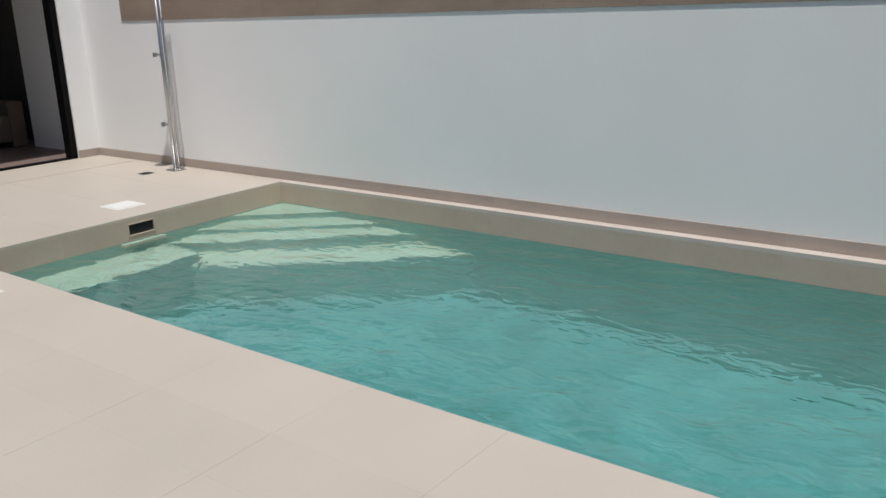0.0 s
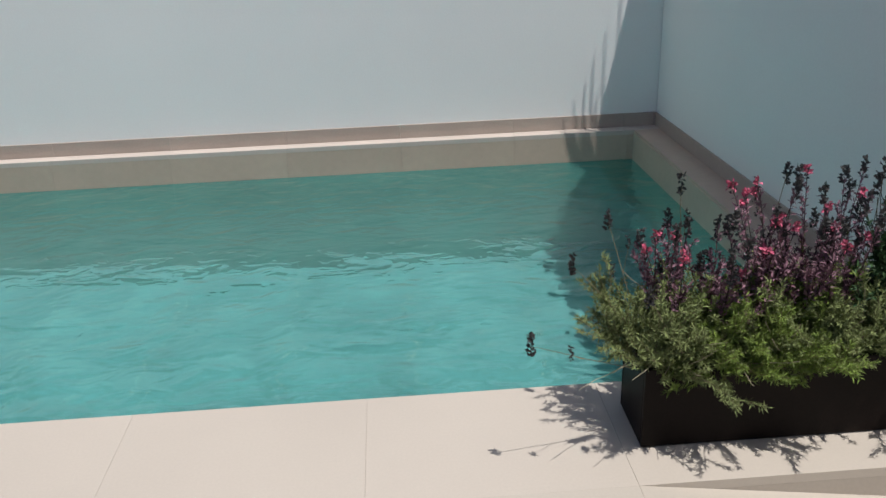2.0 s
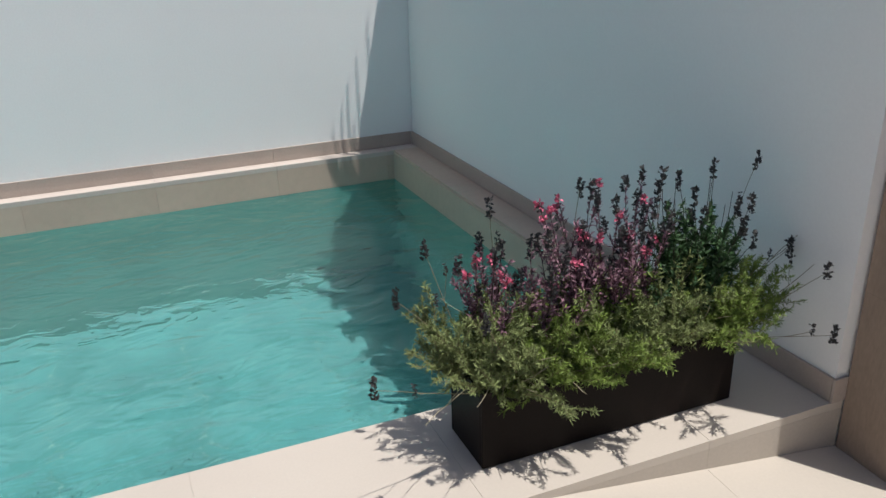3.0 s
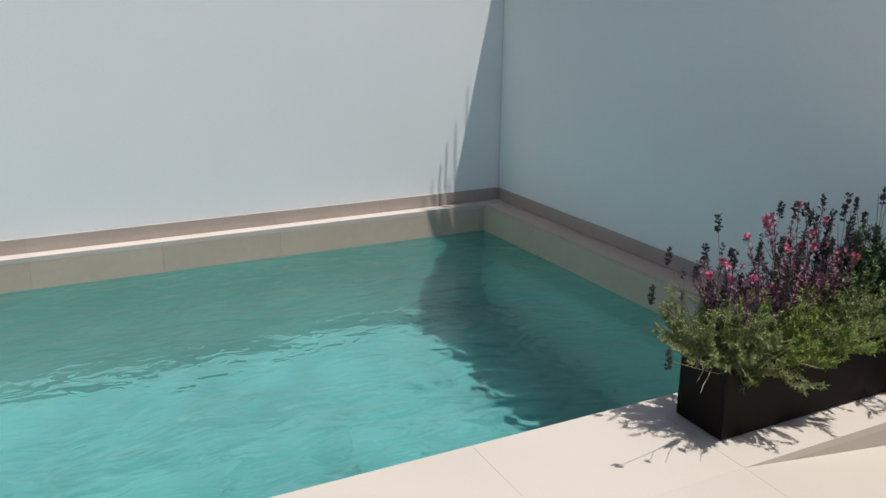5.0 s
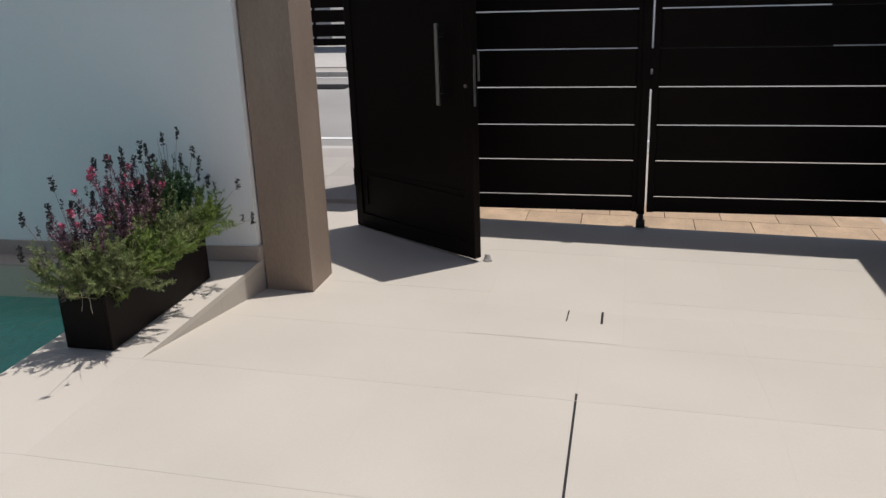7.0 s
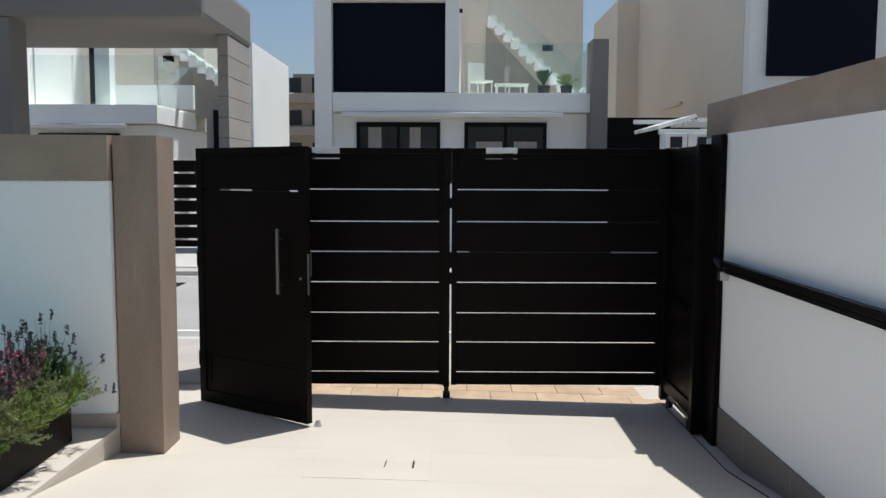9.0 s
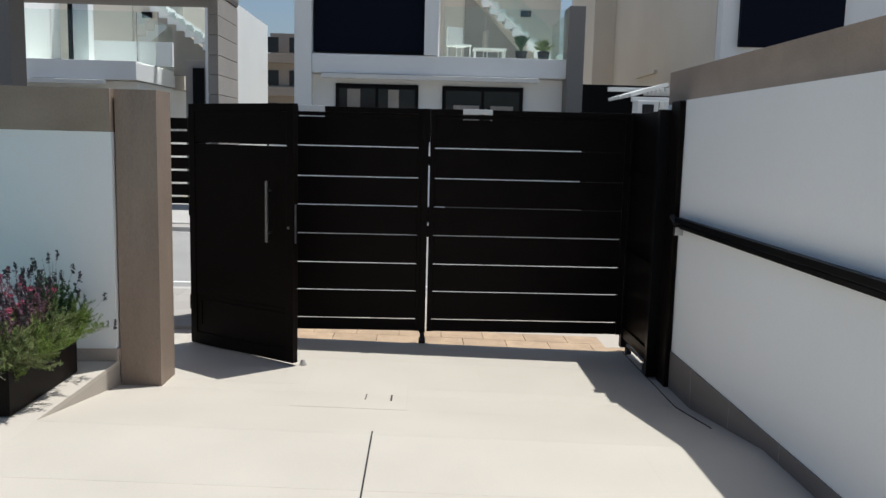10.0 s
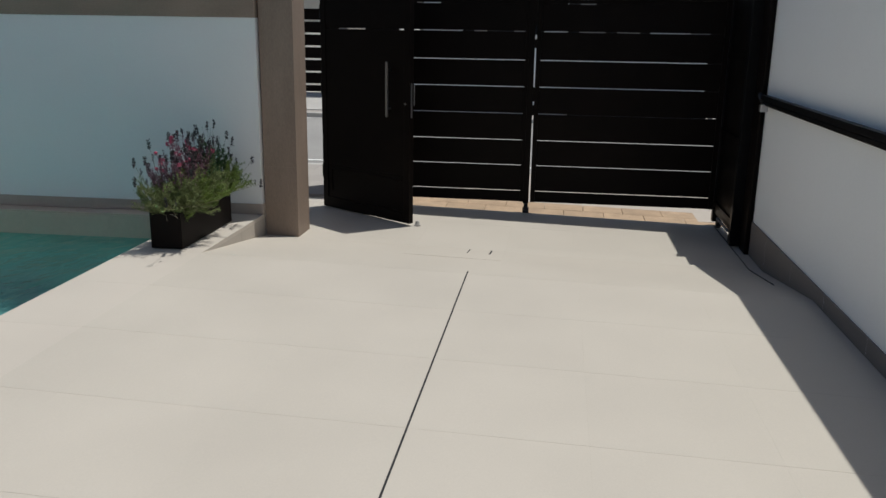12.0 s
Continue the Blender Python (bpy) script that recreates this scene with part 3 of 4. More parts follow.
# ---- open pedestrian door, hung at the hinge beside the canopy pillar ----
HX, HY, FX, FY = 1.50, -3.767, 0.852, -4.737
ang = math.degrees(math.atan2(FY - HY, FX - HX))
W = math.hypot(FX - HX, FY - HY)
door = thing("door_1", "dark brown metal pedestrian gate door standing open", "gate door")
door.matrix_world = pose(HX, HY, 0, 0, 0, ang)
T0, T1 = -0.055, 0.0
bx("stile", (0, T0, -0.19), (0.07, T1, 1.832), M["black"], door)
bx("stile", (W - 0.07, T0, -0.19), (W, T1, 1.832), M["black"], door)
bx("top_rail", (0.07, T0, 1.77), (W - 0.07, T1, 1.832), M["black"], door, bevel=0.003)
bx("bottom_rail", (0.07, T0, -0.19), (W - 0.07, T1, -0.09), M["black"], door, bevel=0.003)
bx("board", (0.07, T0 + 0.006, 1.517), (W - 0.07, T1 - 0.006, 1.77), M["black"], door, bevel=0.002)
bx("board", (0.07, T0 + 0.006, 0.24), (W - 0.07, T1 - 0.006, 1.505), M["black"], door, bevel=0.002)
bx("kick_panel", (0.07, T0 + 0.012, -0.09), (W - 0.07, T1 - 0.012, 0.236), M["black"], door, bevel=0.003)
bx("moulding", (0.12, T0 + 0.004, -0.02), (0.13, T0 + 0.016, 0.20), M["black"], door, bevel=0.002)
bx("moulding", (0.12, T0 + 0.004, 0.19), (W - 0.1, T0 + 0.016, 0.20), M["black"], door, bevel=0.002)
hx = W * 0.805
for side in (T0 - 0.05, T1 + 0.05):
    bm = box(bmesh.new(), (hx - 0.013, side - 0.009, 0.757), (hx + 0.013, side + 0.009, 1.237), 0.004)
    for z in (0.83, 1.16):
        tube(bm, (hx, side, z), (hx, T0 if side < 0 else T1, z), 0.009, 10)
    part("handle", bm, M["dark_steel"], door, "long brushed steel pull bar")
bm = tube(bmesh.new(), (W - 0.045, T0 - 0.008, 0.88), (W - 0.045, T1 + 0.008, 0.88), 0.011, 14)
part("lock_cylinder", bm, M["dark_steel"], door, "steel lock cylinder")
bx("edge_plate", (W - 0.002, T0 + 0.018, 0.76), (W + 0.002, T1 - 0.018, 1.06), M["steel"], door, "steel lock edge plate", bevel=0.001)
for z in (0.1, 0.9, 1.6):
    part("hinge", tube(bmesh.new(), (0, T0 + 0.01, z), (0, T0 + 0.01, z + 0.12), 0.014, 12), M["frame"], door)
stop = thing("door_stop", "small pale tapered door stop on the floor", "door stop")
z0 = drive_z(0.8, -4.8)
bm = tube(bmesh.new(), (0.872, -4.775, z0 - 0.002), (0.872, -4.775, z0 + 0.012), 0.03, 16)
tube(bm, (0.872, -4.775, z0 + 0.012), (0.872, -4.775, z0 + 0.045), 0.024, 16, 0.015)
part("body", bm, M["kerb"], stop, smooth=False)

# ---- planter and its plants ----
pt = thing("planter", "dark brown rectangular planter box on the coping", "planter")
PX0, PX1, PY0, PY1, PH = -1.10, -0.19, -3.44, -3.21, 0.265
w = 0.014
bx("side_panel", (PX0, PY0, 0.004), (PX1, PY0 + w, PH), M["planter"], pt)
bx("side_panel", (PX0, PY1 - w, 0.004), (PX1, PY1, PH), M["planter"], pt)
bx("end_panel", (PX0, PY0 + w, 0.004), (PX0 + w, PY1 - w, PH), M["planter"], pt)
bx("end_panel", (PX1 - w, PY0 + w, 0.004), (PX1, PY1 - w, PH), M["planter"], pt)
bx("base", (PX0 + w, PY0 + w, 0.004), (PX1 - w, PY1 - w, 0.03), M["planter"], pt, bevel=0)
bm = bmesh.new()
bmesh.ops.create_grid(bm, x_segments=40, y_segments=10, size=0.5)
for v in bm.verts:
    v.co = Vector((PX0 + 0.014 + (v.co.x + 0.5) * 0.882, PY0 + 0.014 + (v.co.y + 0.5) * 0.202, 0.225 + 0.02 * noise.noise(v.co * 14)))
part("soil", bm, M["soil"], pt, "dark potting soil")


class Cloud:
    """Collects stems, leaves and buds of a plant as plain polygons."""

    def __init__(self):
        self.v, self.f = [], []

    def leaf(self, at, way, length, width, up):
        way = way.normalized()
        side = way.cross(up)
        if side.length < 1e-4:
            side = way.cross(Vector((1, 0, 0)))
        side.normalize()
        lift = side.cross(way) * width * 0.25
        n = len(self.v)
        mid = at + way * length * 0.5
        self.v += [at, mid + side * width / 2 + lift, at + way * length, mid - side * width / 2 + lift]
        self.f.append((n, n + 1, n + 2, n + 3))

    def rod(self, pts, r0, r1, sides=4):
        n0 = len(self.v)
        for i, p in enumerate(pts):
            d = (pts[min(i + 1, len(pts) - 1)] - pts[max(i - 1, 0)]).normalized()
            a = d.cross(Vector((0.3, 0.8, 0.1))).normalized()
            b = d.cross(a)
            r = r0 + (r1 - r0) * i / (len(pts) - 1)
            for k in range(sides):
                t = 2 * math.pi * k / sides
                self.v.append(p + a * r * math.cos(t) + b * r * math.sin(t))
        for i in range(len(pts) - 1):
            for k in range(sides):
                a0 = n0 + i * sides
                self.f.append((a0 + k, a0 + (k + 1) % sides, a0 + sides + (k + 1) % sides, a0 + sides + k))

    def out(self, name, material, parent, label=""):
        me = bpy.data.meshes.new(name)
        me.from_pydata([tuple(p) for p in self.v], [], self.f)
        me.materials.append(material)
        ob = new(name, me)
        ob.parent = parent
        if label:
            ob["label"] = label
        return ob


rnd = random.Random(7)


def rand_dir(tilt):
    a = rnd.uniform(0, 2 * math.pi)
    s = math.sin(tilt)
    return Vector((math.cos(a) * s, math.sin(a) * s, math.cos(tilt)))


def curve_from(p, d, length, droop, wob=0.15, n=7):
    pts, d = [p.copy()], d.normalized()
    for i in range(n):
        d = (d + Vector((rnd.uniform(-wob, wob), rnd.uniform(-wob, wob), rnd.uniform(-wob, wob) - droop / n))).normalized()
        pts.append(pts[-1] + d * length / n)
    return pts


def dress(cloud, pts, per, size, width, spread, start=0.2):
    """Leaves all along a stem."""
    n = len(pts) - 1
    for i in range(per):
        t = start + (1 - start) * rnd.random()
        k = min(int(t * n), n - 1)
        p = pts[k].lerp(pts[k + 1], t * n - k)
        along = (pts[k + 1] - pts[k]).normalized()
        d = (along * rnd.uniform(0.2, 0.9) + rand_dir(rnd.uniform(0.3, 2.6)) * spread)
        cloud.leaf(p, d, size * rnd.uniform(0.6, 1.3), width * rnd.uniform(0.7, 1.3), rand_dir(rnd.uniform(0, 1.2)))


def low_bush(label, x, y, spread_x, spread_y, stems, height, leaf_mat, lean=0.0):
    """A low aromatic shrub with small needle leaves that spills over the box."""
    t = thing("shrub", label, "shrub", "low shrubs in the planter")
    st, lv = Cloud(), Cloud()
    for i in range(stems):
        p = Vector((x + rnd.uniform(-0.5, 0.5) * spread_x, y + rnd.uniform(-0.5, 0.5) * spread_y, 0.21))
        p.x, p.y = min(max(p.x, PX0 + 0.04), PX1 - 0.04), min(max(p.y, PY0 + 0.03), PY1 - 0.03)
        d = rand_dir(rnd.uniform(0.1, 1.1))
        d.y -= 0.10
        d.x += lean
        pts = curve_from(p, d, height * rnd.uniform(0.65, 1.1), rnd.uniform(-0.15, 0.55))
        st.rod(pts, 0.0022, 0.0008)
        dress(lv, pts, 130, 0.021, 0.0036, 0.7)
        for k in range(8):
            j = rnd.randint(1, len(pts) - 2)
            tw = curve_from(pts[j], (pts[j + 1] - pts[j]).normalized() + rand_dir(rnd.uniform(0.2, 1.6)) * 0.9, rnd.uniform(0.05, 0.12), 0.1, n=4)
            st.rod(tw, 0.0012, 0.0005, 3)
            dress(lv, tw, 66, 0.019, 0.0034, 0.7, 0.1)
    tagged(st.out("stemwork", M["stem"], t, "thin pale woody stems"), kind="stuff")
    tagged(lv.out("foliage", leaf_mat, t), kind="stuff")
    return t


def flower_plant(label, x, y, width, stems, z_top, leaf_mat, pinks, bare=0.0):
    """An upright plant with leafy purple stems and flower heads."""
    t = thing("flowering_plant", label, "plant", "flowering plants in the planter")
    st, lv, base = Cloud(), Cloud(), Cloud()
    for i in range(stems):
        p = Vector((x + rnd.uniform(-0.5, 0.5) * width, (PY0 + PY1) / 2 + rnd.uniform(-0.06, 0.08), 0.21))
        p.x = min(max(p.x, PX0 + 0.05), PX1 - 0.05)
        d = rand_dir(rnd.uniform(0.0, 0.38))
        length = (z_top - 0.21) * rnd.uniform(0.62, 1.02)
        pts = curve_from(p, d, length, -0.05, 0.09, 8)
        st.rod(pts, 0.0022, 0.001)
        if bare:
            dress(lv, pts[:7], 110, 0.030, 0.012, 0.7, 0.2)
        else:
            dress(base, pts[:6], 60, 0.026, 0.0065, 0.7, 0.15)
            dress(lv, pts[3:], 52, 0.021, 0.0062, 0.7, 0.1)
        for k in range(3):
            j = rnd.randint(2, 5)
            tw = curve_from(pts[j], (pts[j + 1] - pts[j]).normalized() + rand_dir(rnd.uniform(0.3, 1.5)) * 0.7, rnd.uniform(0.06, 0.16), -0.1, n=4)
            st.rod(tw, 0.0013, 0.0006, 3)
            dress(lv, tw, 46, 0.019, 0.0065, 0.75, 0.1)
            if not bare and rnd.random() < 0.15:
                head(t, tw[-1], 0.020, 16)
        tip = pts[-1]
        if rnd.random() < pinks:
            fl = Cloud()
            for k in range(18):
                fl.leaf(tip + rand_dir(rnd.uniform(0, 3)) * 0.008, rand_dir(rnd.uniform(0.3, 2.2)), rnd.uniform(0.012, 0.020), 0.012, rand_dir(1))
            fl.out("flower", M["petal"], t, "small pink flower")
            head(t, tip - Vector((0, 0, 0.008)), 0.020, 10)
        elif not bare or rnd.random() < 0.4:
            head(t, tip, 0.032, 34)
    tagged(st.out("stemwork", M["stem_dark"], t, "thin dark stems"), kind="stuff")
    tagged(lv.out("foliage", leaf_mat, t), kind="stuff")
    if base.v:
        tagged(base.out("lower_foliage", M["leaf_green"], t, "green lower leaves"), kind="stuff")
    return t


def head(parent, at, size, n):
    """A short spike of small dark bracts."""
    cloud = Cloud()
    for k in range(n):
        z = rnd.uniform(-1, 1) * size
        cloud.leaf(at + Vector((rnd.uniform(-1, 1) * size * 0.15, rnd.uniform(-1, 1) * size * 0.15, z)), rand_dir(rnd.uniform(0.2, 1.6)), size * 0.5, size * 0.34, rand_dir(1.2))
    return cloud.out("seed_head", M["bud"], parent, "dark seed head")


low_bush("grey-green feathery shrub spilling over the planter", -0.98, -3.34, 0.22, 0.16, 56, 0.28, M["leaf_grey"], -0.15)
low_bush("bright green feathery shrub spilling over the planter", -0.80, -3.36, 0.28, 0.14, 66, 0.25, M["leaf_green"])
low_bush("grey-green feathery shrub spilling over the planter", -0.52, -3.36, 0.28, 0.14, 60, 0.26, M["leaf_grey"])
low_bush("bright green feathery shrub spilling over the planter", -0.27, -3.36, 0.20, 0.14, 44, 0.27, M["leaf_green"], 0.35)
flower_plant("upright plant with purple leaves and pink flowers", -0.86, -3.3, 0.34, 24, 0.64, M["leaf_red"], 0.3)
flower_plant("upright plant with purple leaves and pink flowers", -0.60, -3.3, 0.34, 34, 0.76, M["leaf_red"], 0.4)
flower_plant("dark green leafy plant with black seed heads", -0.30, -3.3, 0.22, 38, 0.76, M["leaf_dark"], 0.0, 1)
# long bare stems with seed heads leaning out
ws = thing("lavender", "long thin lavender stems with dark seed heads", "plant")
st = Cloud()
for x, y, d, ln in ((-1.0, -3.33, (-0.55, 0.15, 0.55), 0.40), (-1.03, -3.38, (-0.6, -0.25, 0.30), 0.46), (-1.05, -3.30, (-0.25, 0.3, 0.8), 0.42), (-0.95, -3.38, (-0.35, -0.35, 0.6), 0.42),
                    (-0.9, -3.26, (-0.1, 0.2, 0.9), 0.50), (-0.25, -3.3, (0.35, 0.1, 0.75), 0.58), (-0.23, -3.33, (0.6, -0.05, 0.5), 0.50), (-0.22, -3.36, (0.65, -0.15, 0.3), 0.46),
                    (-0.24, -3.3, (0.5, 0.0, 0.35), 0.40), (-0.26, -3.38, (0.45, -0.25, 0.35), 0.42), (-0.3, -3.4, (0.5, -0.3, 0.15), 0.40), (-0.7, -3.26, (0.05, 0.15, 0.9), 0.52), (-0.45, -3.3, (0.12, 0.05, 0.9), 0.54)):
    pts = curve_from(Vector((x, y, 0.22)), Vector(d), ln, 0.0, 0.06, 8)
    st.rod(pts, 0.0018, 0.0009)
    head(ws, pts[-1], 0.032, 34)
    if rnd.random() < 0.7:
        tw = curve_from(pts[5], Vector(d) + rand_dir(1.0) * 0.8, 0.09, -0.2, n=4)
        st.rod(tw, 0.0012, 0.0008, 3)
        head(ws, tw[-1], 0.022, 20)
tagged(st.out("stemwork", M["stem"], ws), kind="stuff")

st = Cloud()
for i in range(60):
    p = Vector((rnd.uniform(PX0 + 0.03, PX1 - 0.03), rnd.uniform(PY0 + 0.03, PY1 - 0.03), 0.24))
    d = rand_dir(rnd.uniform(0.5, 1.3))
    d.y -= 0.2
    st.rod(curve_from(p, d, rnd.uniform(0.20, 0.34), rnd.uniform(-0.5, 0.4), 0.12, 9), 0.0019, 0.0009)
tagged(st.out("dry_stemwork", M["stem_pale"], ws, "pale bare arching stems"), kind="stuff")

# spiky plant standing outside the street wall, which throws its shade on the long wall
sp = thing("yucca", "spiky yucca with long narrow upright leaves", "plant")
lv, tk = Cloud(), Cloud()
root = Vector((0.52, -0.62, -0.30))
tk.rod([root.lerp(Vector((0.36, -0.62, 1.60)), k / 8) for k in range(9)], 0.05, 0.035, 8)
ray = Vector((0.215, -0.236, 1.0))
for xs, zs in ((-0.22, 0.85), (-0.31, 0.61), (-0.38, 0.45), (-0.43, 0.29), (-0.50, 0.17), (-0.58, 0.0), (-0.64, -0.13), (-0.67, -0.28), (-0.35, 0.2), (-0.45, 0.02), (-0.53, -0.2)):
    tip = Vector((xs - 0.06, 0, zs)) + ray * rnd.uniform(2.1, 2.45)
    start = Vector((0.31, -0.62, 1.58))
    bend = Vector((tip.x + 0.04, -0.62, 1.95))
    pts = [start * (1 - t) ** 2 + bend * 2 * t * (1 - t) + tip * t * t for t in [k / 8 for k in range(9)]]
    lv.rod(pts, 0.022, 0.005, 5)
for i in range(16):
    pts = curve_from(Vector((0.36, -0.62, 1.58)), Vector((0.6, rnd.uniform(-0.6, 0.6), rnd.uniform(0.5, 1.0))), rnd.uniform(0.5, 0.9), 0.3, 0.03, 6)
    lv.rod(pts, 0.022, 0.004, 5)
tk.out("trunk", M["bark"], sp)
tagged(lv.out("foliage", M["leaf_dark"], sp), kind="stuff")

# ---- shower, lids and small fittings by the pool ----
sh = thing("outdoor_shower", "brushed steel outdoor shower column beside the wall", "shower")
SX, SY = -9.37, -0.20
bx("base_plate", (SX - 0.07, SY - 0.07, 0.001), (SX + 0.09, SY + 0.07, 0.012), M["steel"], sh, bevel=0.004)
part("column", tube(bmesh.new(), (SX, SY, 0.01), (SX, SY, 2.15), 0.020, 20), M["steel"], sh, smooth=True)
part("riser_pipe", tube(bmesh.new(), (SX + 0.052, SY + 0.01, 0.01), (SX + 0.052, SY + 0.01, 2.15), 0.012, 14), M["steel"], sh, smooth=True)
bm = tube(bmesh.new(), (SX + 0.04, SY, 2.13), (SX + 0.04, SY - 0.35, 2.17), 0.014, 12)
tube(bm, (SX + 0.04, SY - 0.35, 2.15), (SX + 0.04, SY - 0.35, 2.13), 0.10, 24)
part("shower_head", bm, M["steel"], sh)
for z in (1.19, 0.48):
    bm = tube(bmesh.new(), (SX, SY, z), (SX - 0.10, SY - 0.02, z), 0.011, 12)
    tube(bm, (SX - 0.09, SY - 0.02, z - 0.022), (SX - 0.09, SY - 0.02, z + 0.022), 0.022, 14)
    part("tap", bm, M["steel"], sh, "small steel tap")
dr = thing("floor_drain", "small square dark floor drain by the shower", "drain")
bx("frame", (-9.56, -0.55, -0.004), (-9.42, -0.41, 0.002), M["steel"], dr, bevel=0.001)
for i in range(5):
    bx("slot", (-9.545 + 0.024 * i, -0.54, 0.0), (-9.53 + 0.024 * i, -0.42, 0.0035), M["rubber"], dr, bevel=0)
for x, y in ((-8.33, -1.51), (-6.98, -3.42)):
    ld = thing("access_cover", "white square plastic access cover set in the deck", "cover", "deck covers")
    bx("rim", (x - 0.14, y - 0.14, -0.005), (x + 0.14, y + 0.14, 0.003), M["white_plastic"], ld, bevel=0.002)
    bx("plate", (x - 0.12, y - 0.12, 0.0), (x + 0.12, y + 0.12, 0.007), M["white_plastic"], ld, bevel=0.003)
skm_ = thing("skimmer", "dark rectangular skimmer mouth in the pool wall", "skimmer")
# no hollow here: a near-flush black block gives the opening's darkness by colour
bx("throat_shade", (POOL_L - 0.2, -1.76, -0.15), (POOL_L - 0.003, -1.54, -0.06), M["rubber"], skm_, bevel=0)
bm = bmesh.new()
for lo, hi in (((-1.775, -0.16), (-1.525, -0.148)), ((-1.775, -0.062), (-1.525, -0.055)), ((-1.775, -0.148), (-1.765, -0.062)), ((-1.535, -0.148), (-1.525, -0.062))):
    box(bm, (POOL_L - 0.005, lo[0], lo[1]), (POOL_L + 0.008, hi[0], hi[1]), 0.001)
part("rim", bm, M["pool"], skm_)

# ---- house behind the deck ----
hs = structure(new("house_wall"), "white rendered house front with wide sliding door opening", "wall")
bx("render", (HOUSE - 0.25, -0.27, -0.2), (HOUSE, 0.0, 3.4), M["white"], hs, bevel=0)
bx("lintel", (HOUSE - 0.25, -5.2, 2.5), (HOUSE, -0.27, 3.4), M["white"], hs, bevel=0)
bx("render", (HOUSE - 0.25, WALL_C, -0.2), (HOUSE, -5.2, 3.4), M["white"], hs, bevel=0)
bx("skirting_tile", (HOUSE, -0.27, 0.002), (HOUSE + 0.012, -0.013, 0.09), M["skirting"], hs, bevel=0.002)
sd = structure(new("door_2"), "black aluminium sliding terrace door standing open", "door")
bx("frame", (HOUSE - 0.16, -0.345, 0.0), (HOUSE - 0.02, -0.272, 2.495), M["frame"], sd)
bx("frame", (HOUSE - 0.16, -5.2, 0.0), (HOUSE - 0.02, -5.13, 2.495), M["frame"], sd)
bx("frame", (HOUSE - 0.16, -5.13, 2.43), (HOUSE - 0.02, -0.345, 2.495), M["frame"], sd)
bx("sill", (HOUSE - 0.16, -5.13, -0.02), (HOUSE - 0.02, -0.345, 0.008), M["frame"], sd, bevel=0.002)
bx("sash", (HOUSE - 0.10, -5.13, 0.01), (HOUSE - 0.05, -3.0, 2.43), M["window"], sd)
rm = structure(new("room"), "dim interior room behind the terrace door", "room")
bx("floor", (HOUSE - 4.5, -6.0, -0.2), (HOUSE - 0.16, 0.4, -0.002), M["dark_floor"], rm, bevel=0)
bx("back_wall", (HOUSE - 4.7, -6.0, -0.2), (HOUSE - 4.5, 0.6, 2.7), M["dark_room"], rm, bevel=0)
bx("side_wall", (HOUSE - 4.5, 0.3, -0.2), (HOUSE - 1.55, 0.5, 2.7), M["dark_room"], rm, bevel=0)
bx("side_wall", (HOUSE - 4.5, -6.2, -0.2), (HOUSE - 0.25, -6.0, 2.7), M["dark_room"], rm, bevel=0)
structure(bx("ceiling", (HOUSE - 4.7, -6.2, 2.7), (HOUSE - 0.25, 0.5, 2.9), M["white"], None, bevel=0), "plain white ceiling of the room", "ceiling")
sf = thing("sofa", "brown fabric sofa inside the dim room", "sofa")
bx("seat", (HOUSE - 2.6, -2.4, 0.08), (HOUSE - 1.6, -0.22, 0.42), M["sofa"], sf, bevel=0.03)
bx("backrest", (HOUSE - 2.8, -2.4, 0.08), (HOUSE - 2.6, -0.22, 0.8), M["sofa"], sf, bevel=0.03)
bx("armrest", (HOUSE - 2.6, -0.22, 0.0), (HOUSE - 1.6, -0.02, 0.58), M["sofa"], sf, bevel=0.03)

# ---- neighbour's canopy beyond the street wall ----
cn = thing("canopy", "grey rendered porch canopy on stone-clad pillar beside the gate", "canopy")
bx("slab", (1.62, -3.77, 2.87), (3.30, 4.0, 3.25), M["grey_render"], cn, bevel=0.05)
bx("support_wall", (1.62, -2.22, -0.3), (1.90, 4.0, 2.87), M["grey_render"], cn, bevel=0.005)
pl_ = bx("pillar_core", (2.45, -3.745, -0.25), (3.25, -3.67, 2.87), M["grey_panel"], cn, bevel=0)
for i in range(17):
    z0 = -0.24 + i * 0.183
    bx("cladding_panel", (2.43, -3.755, z0 + 0.003), (3.27, -3.66, z0 + 0.180), M["grey_panel"], pl_, bevel=0.003)

# ---- villas across the street ----
def balcony_chair(x, y, z, turn, label, m_seat):
    t = thing("balcony_chair", label, "chair", "balcony chairs")
    t.matrix_world = pose(x, y, z, 0, 0, turn)
    bx("seat", (-0.25, -0.25, 0.38), (0.25, 0.25, 0.43), m_seat, t, bevel=0.01)
    bx("backrest", (-0.25, 0.2, 0.43), (0.25, 0.25, 0.92), m_seat, t, bevel=0.01)
    for sx in (-0.22, 0.22):
        for sy in (-0.22, 0.22):
            part("leg", tube(bmesh.new(), (sx, sy, 0), (sx, sy, 0.38), 0.016, 8), M["white_plastic"], t)


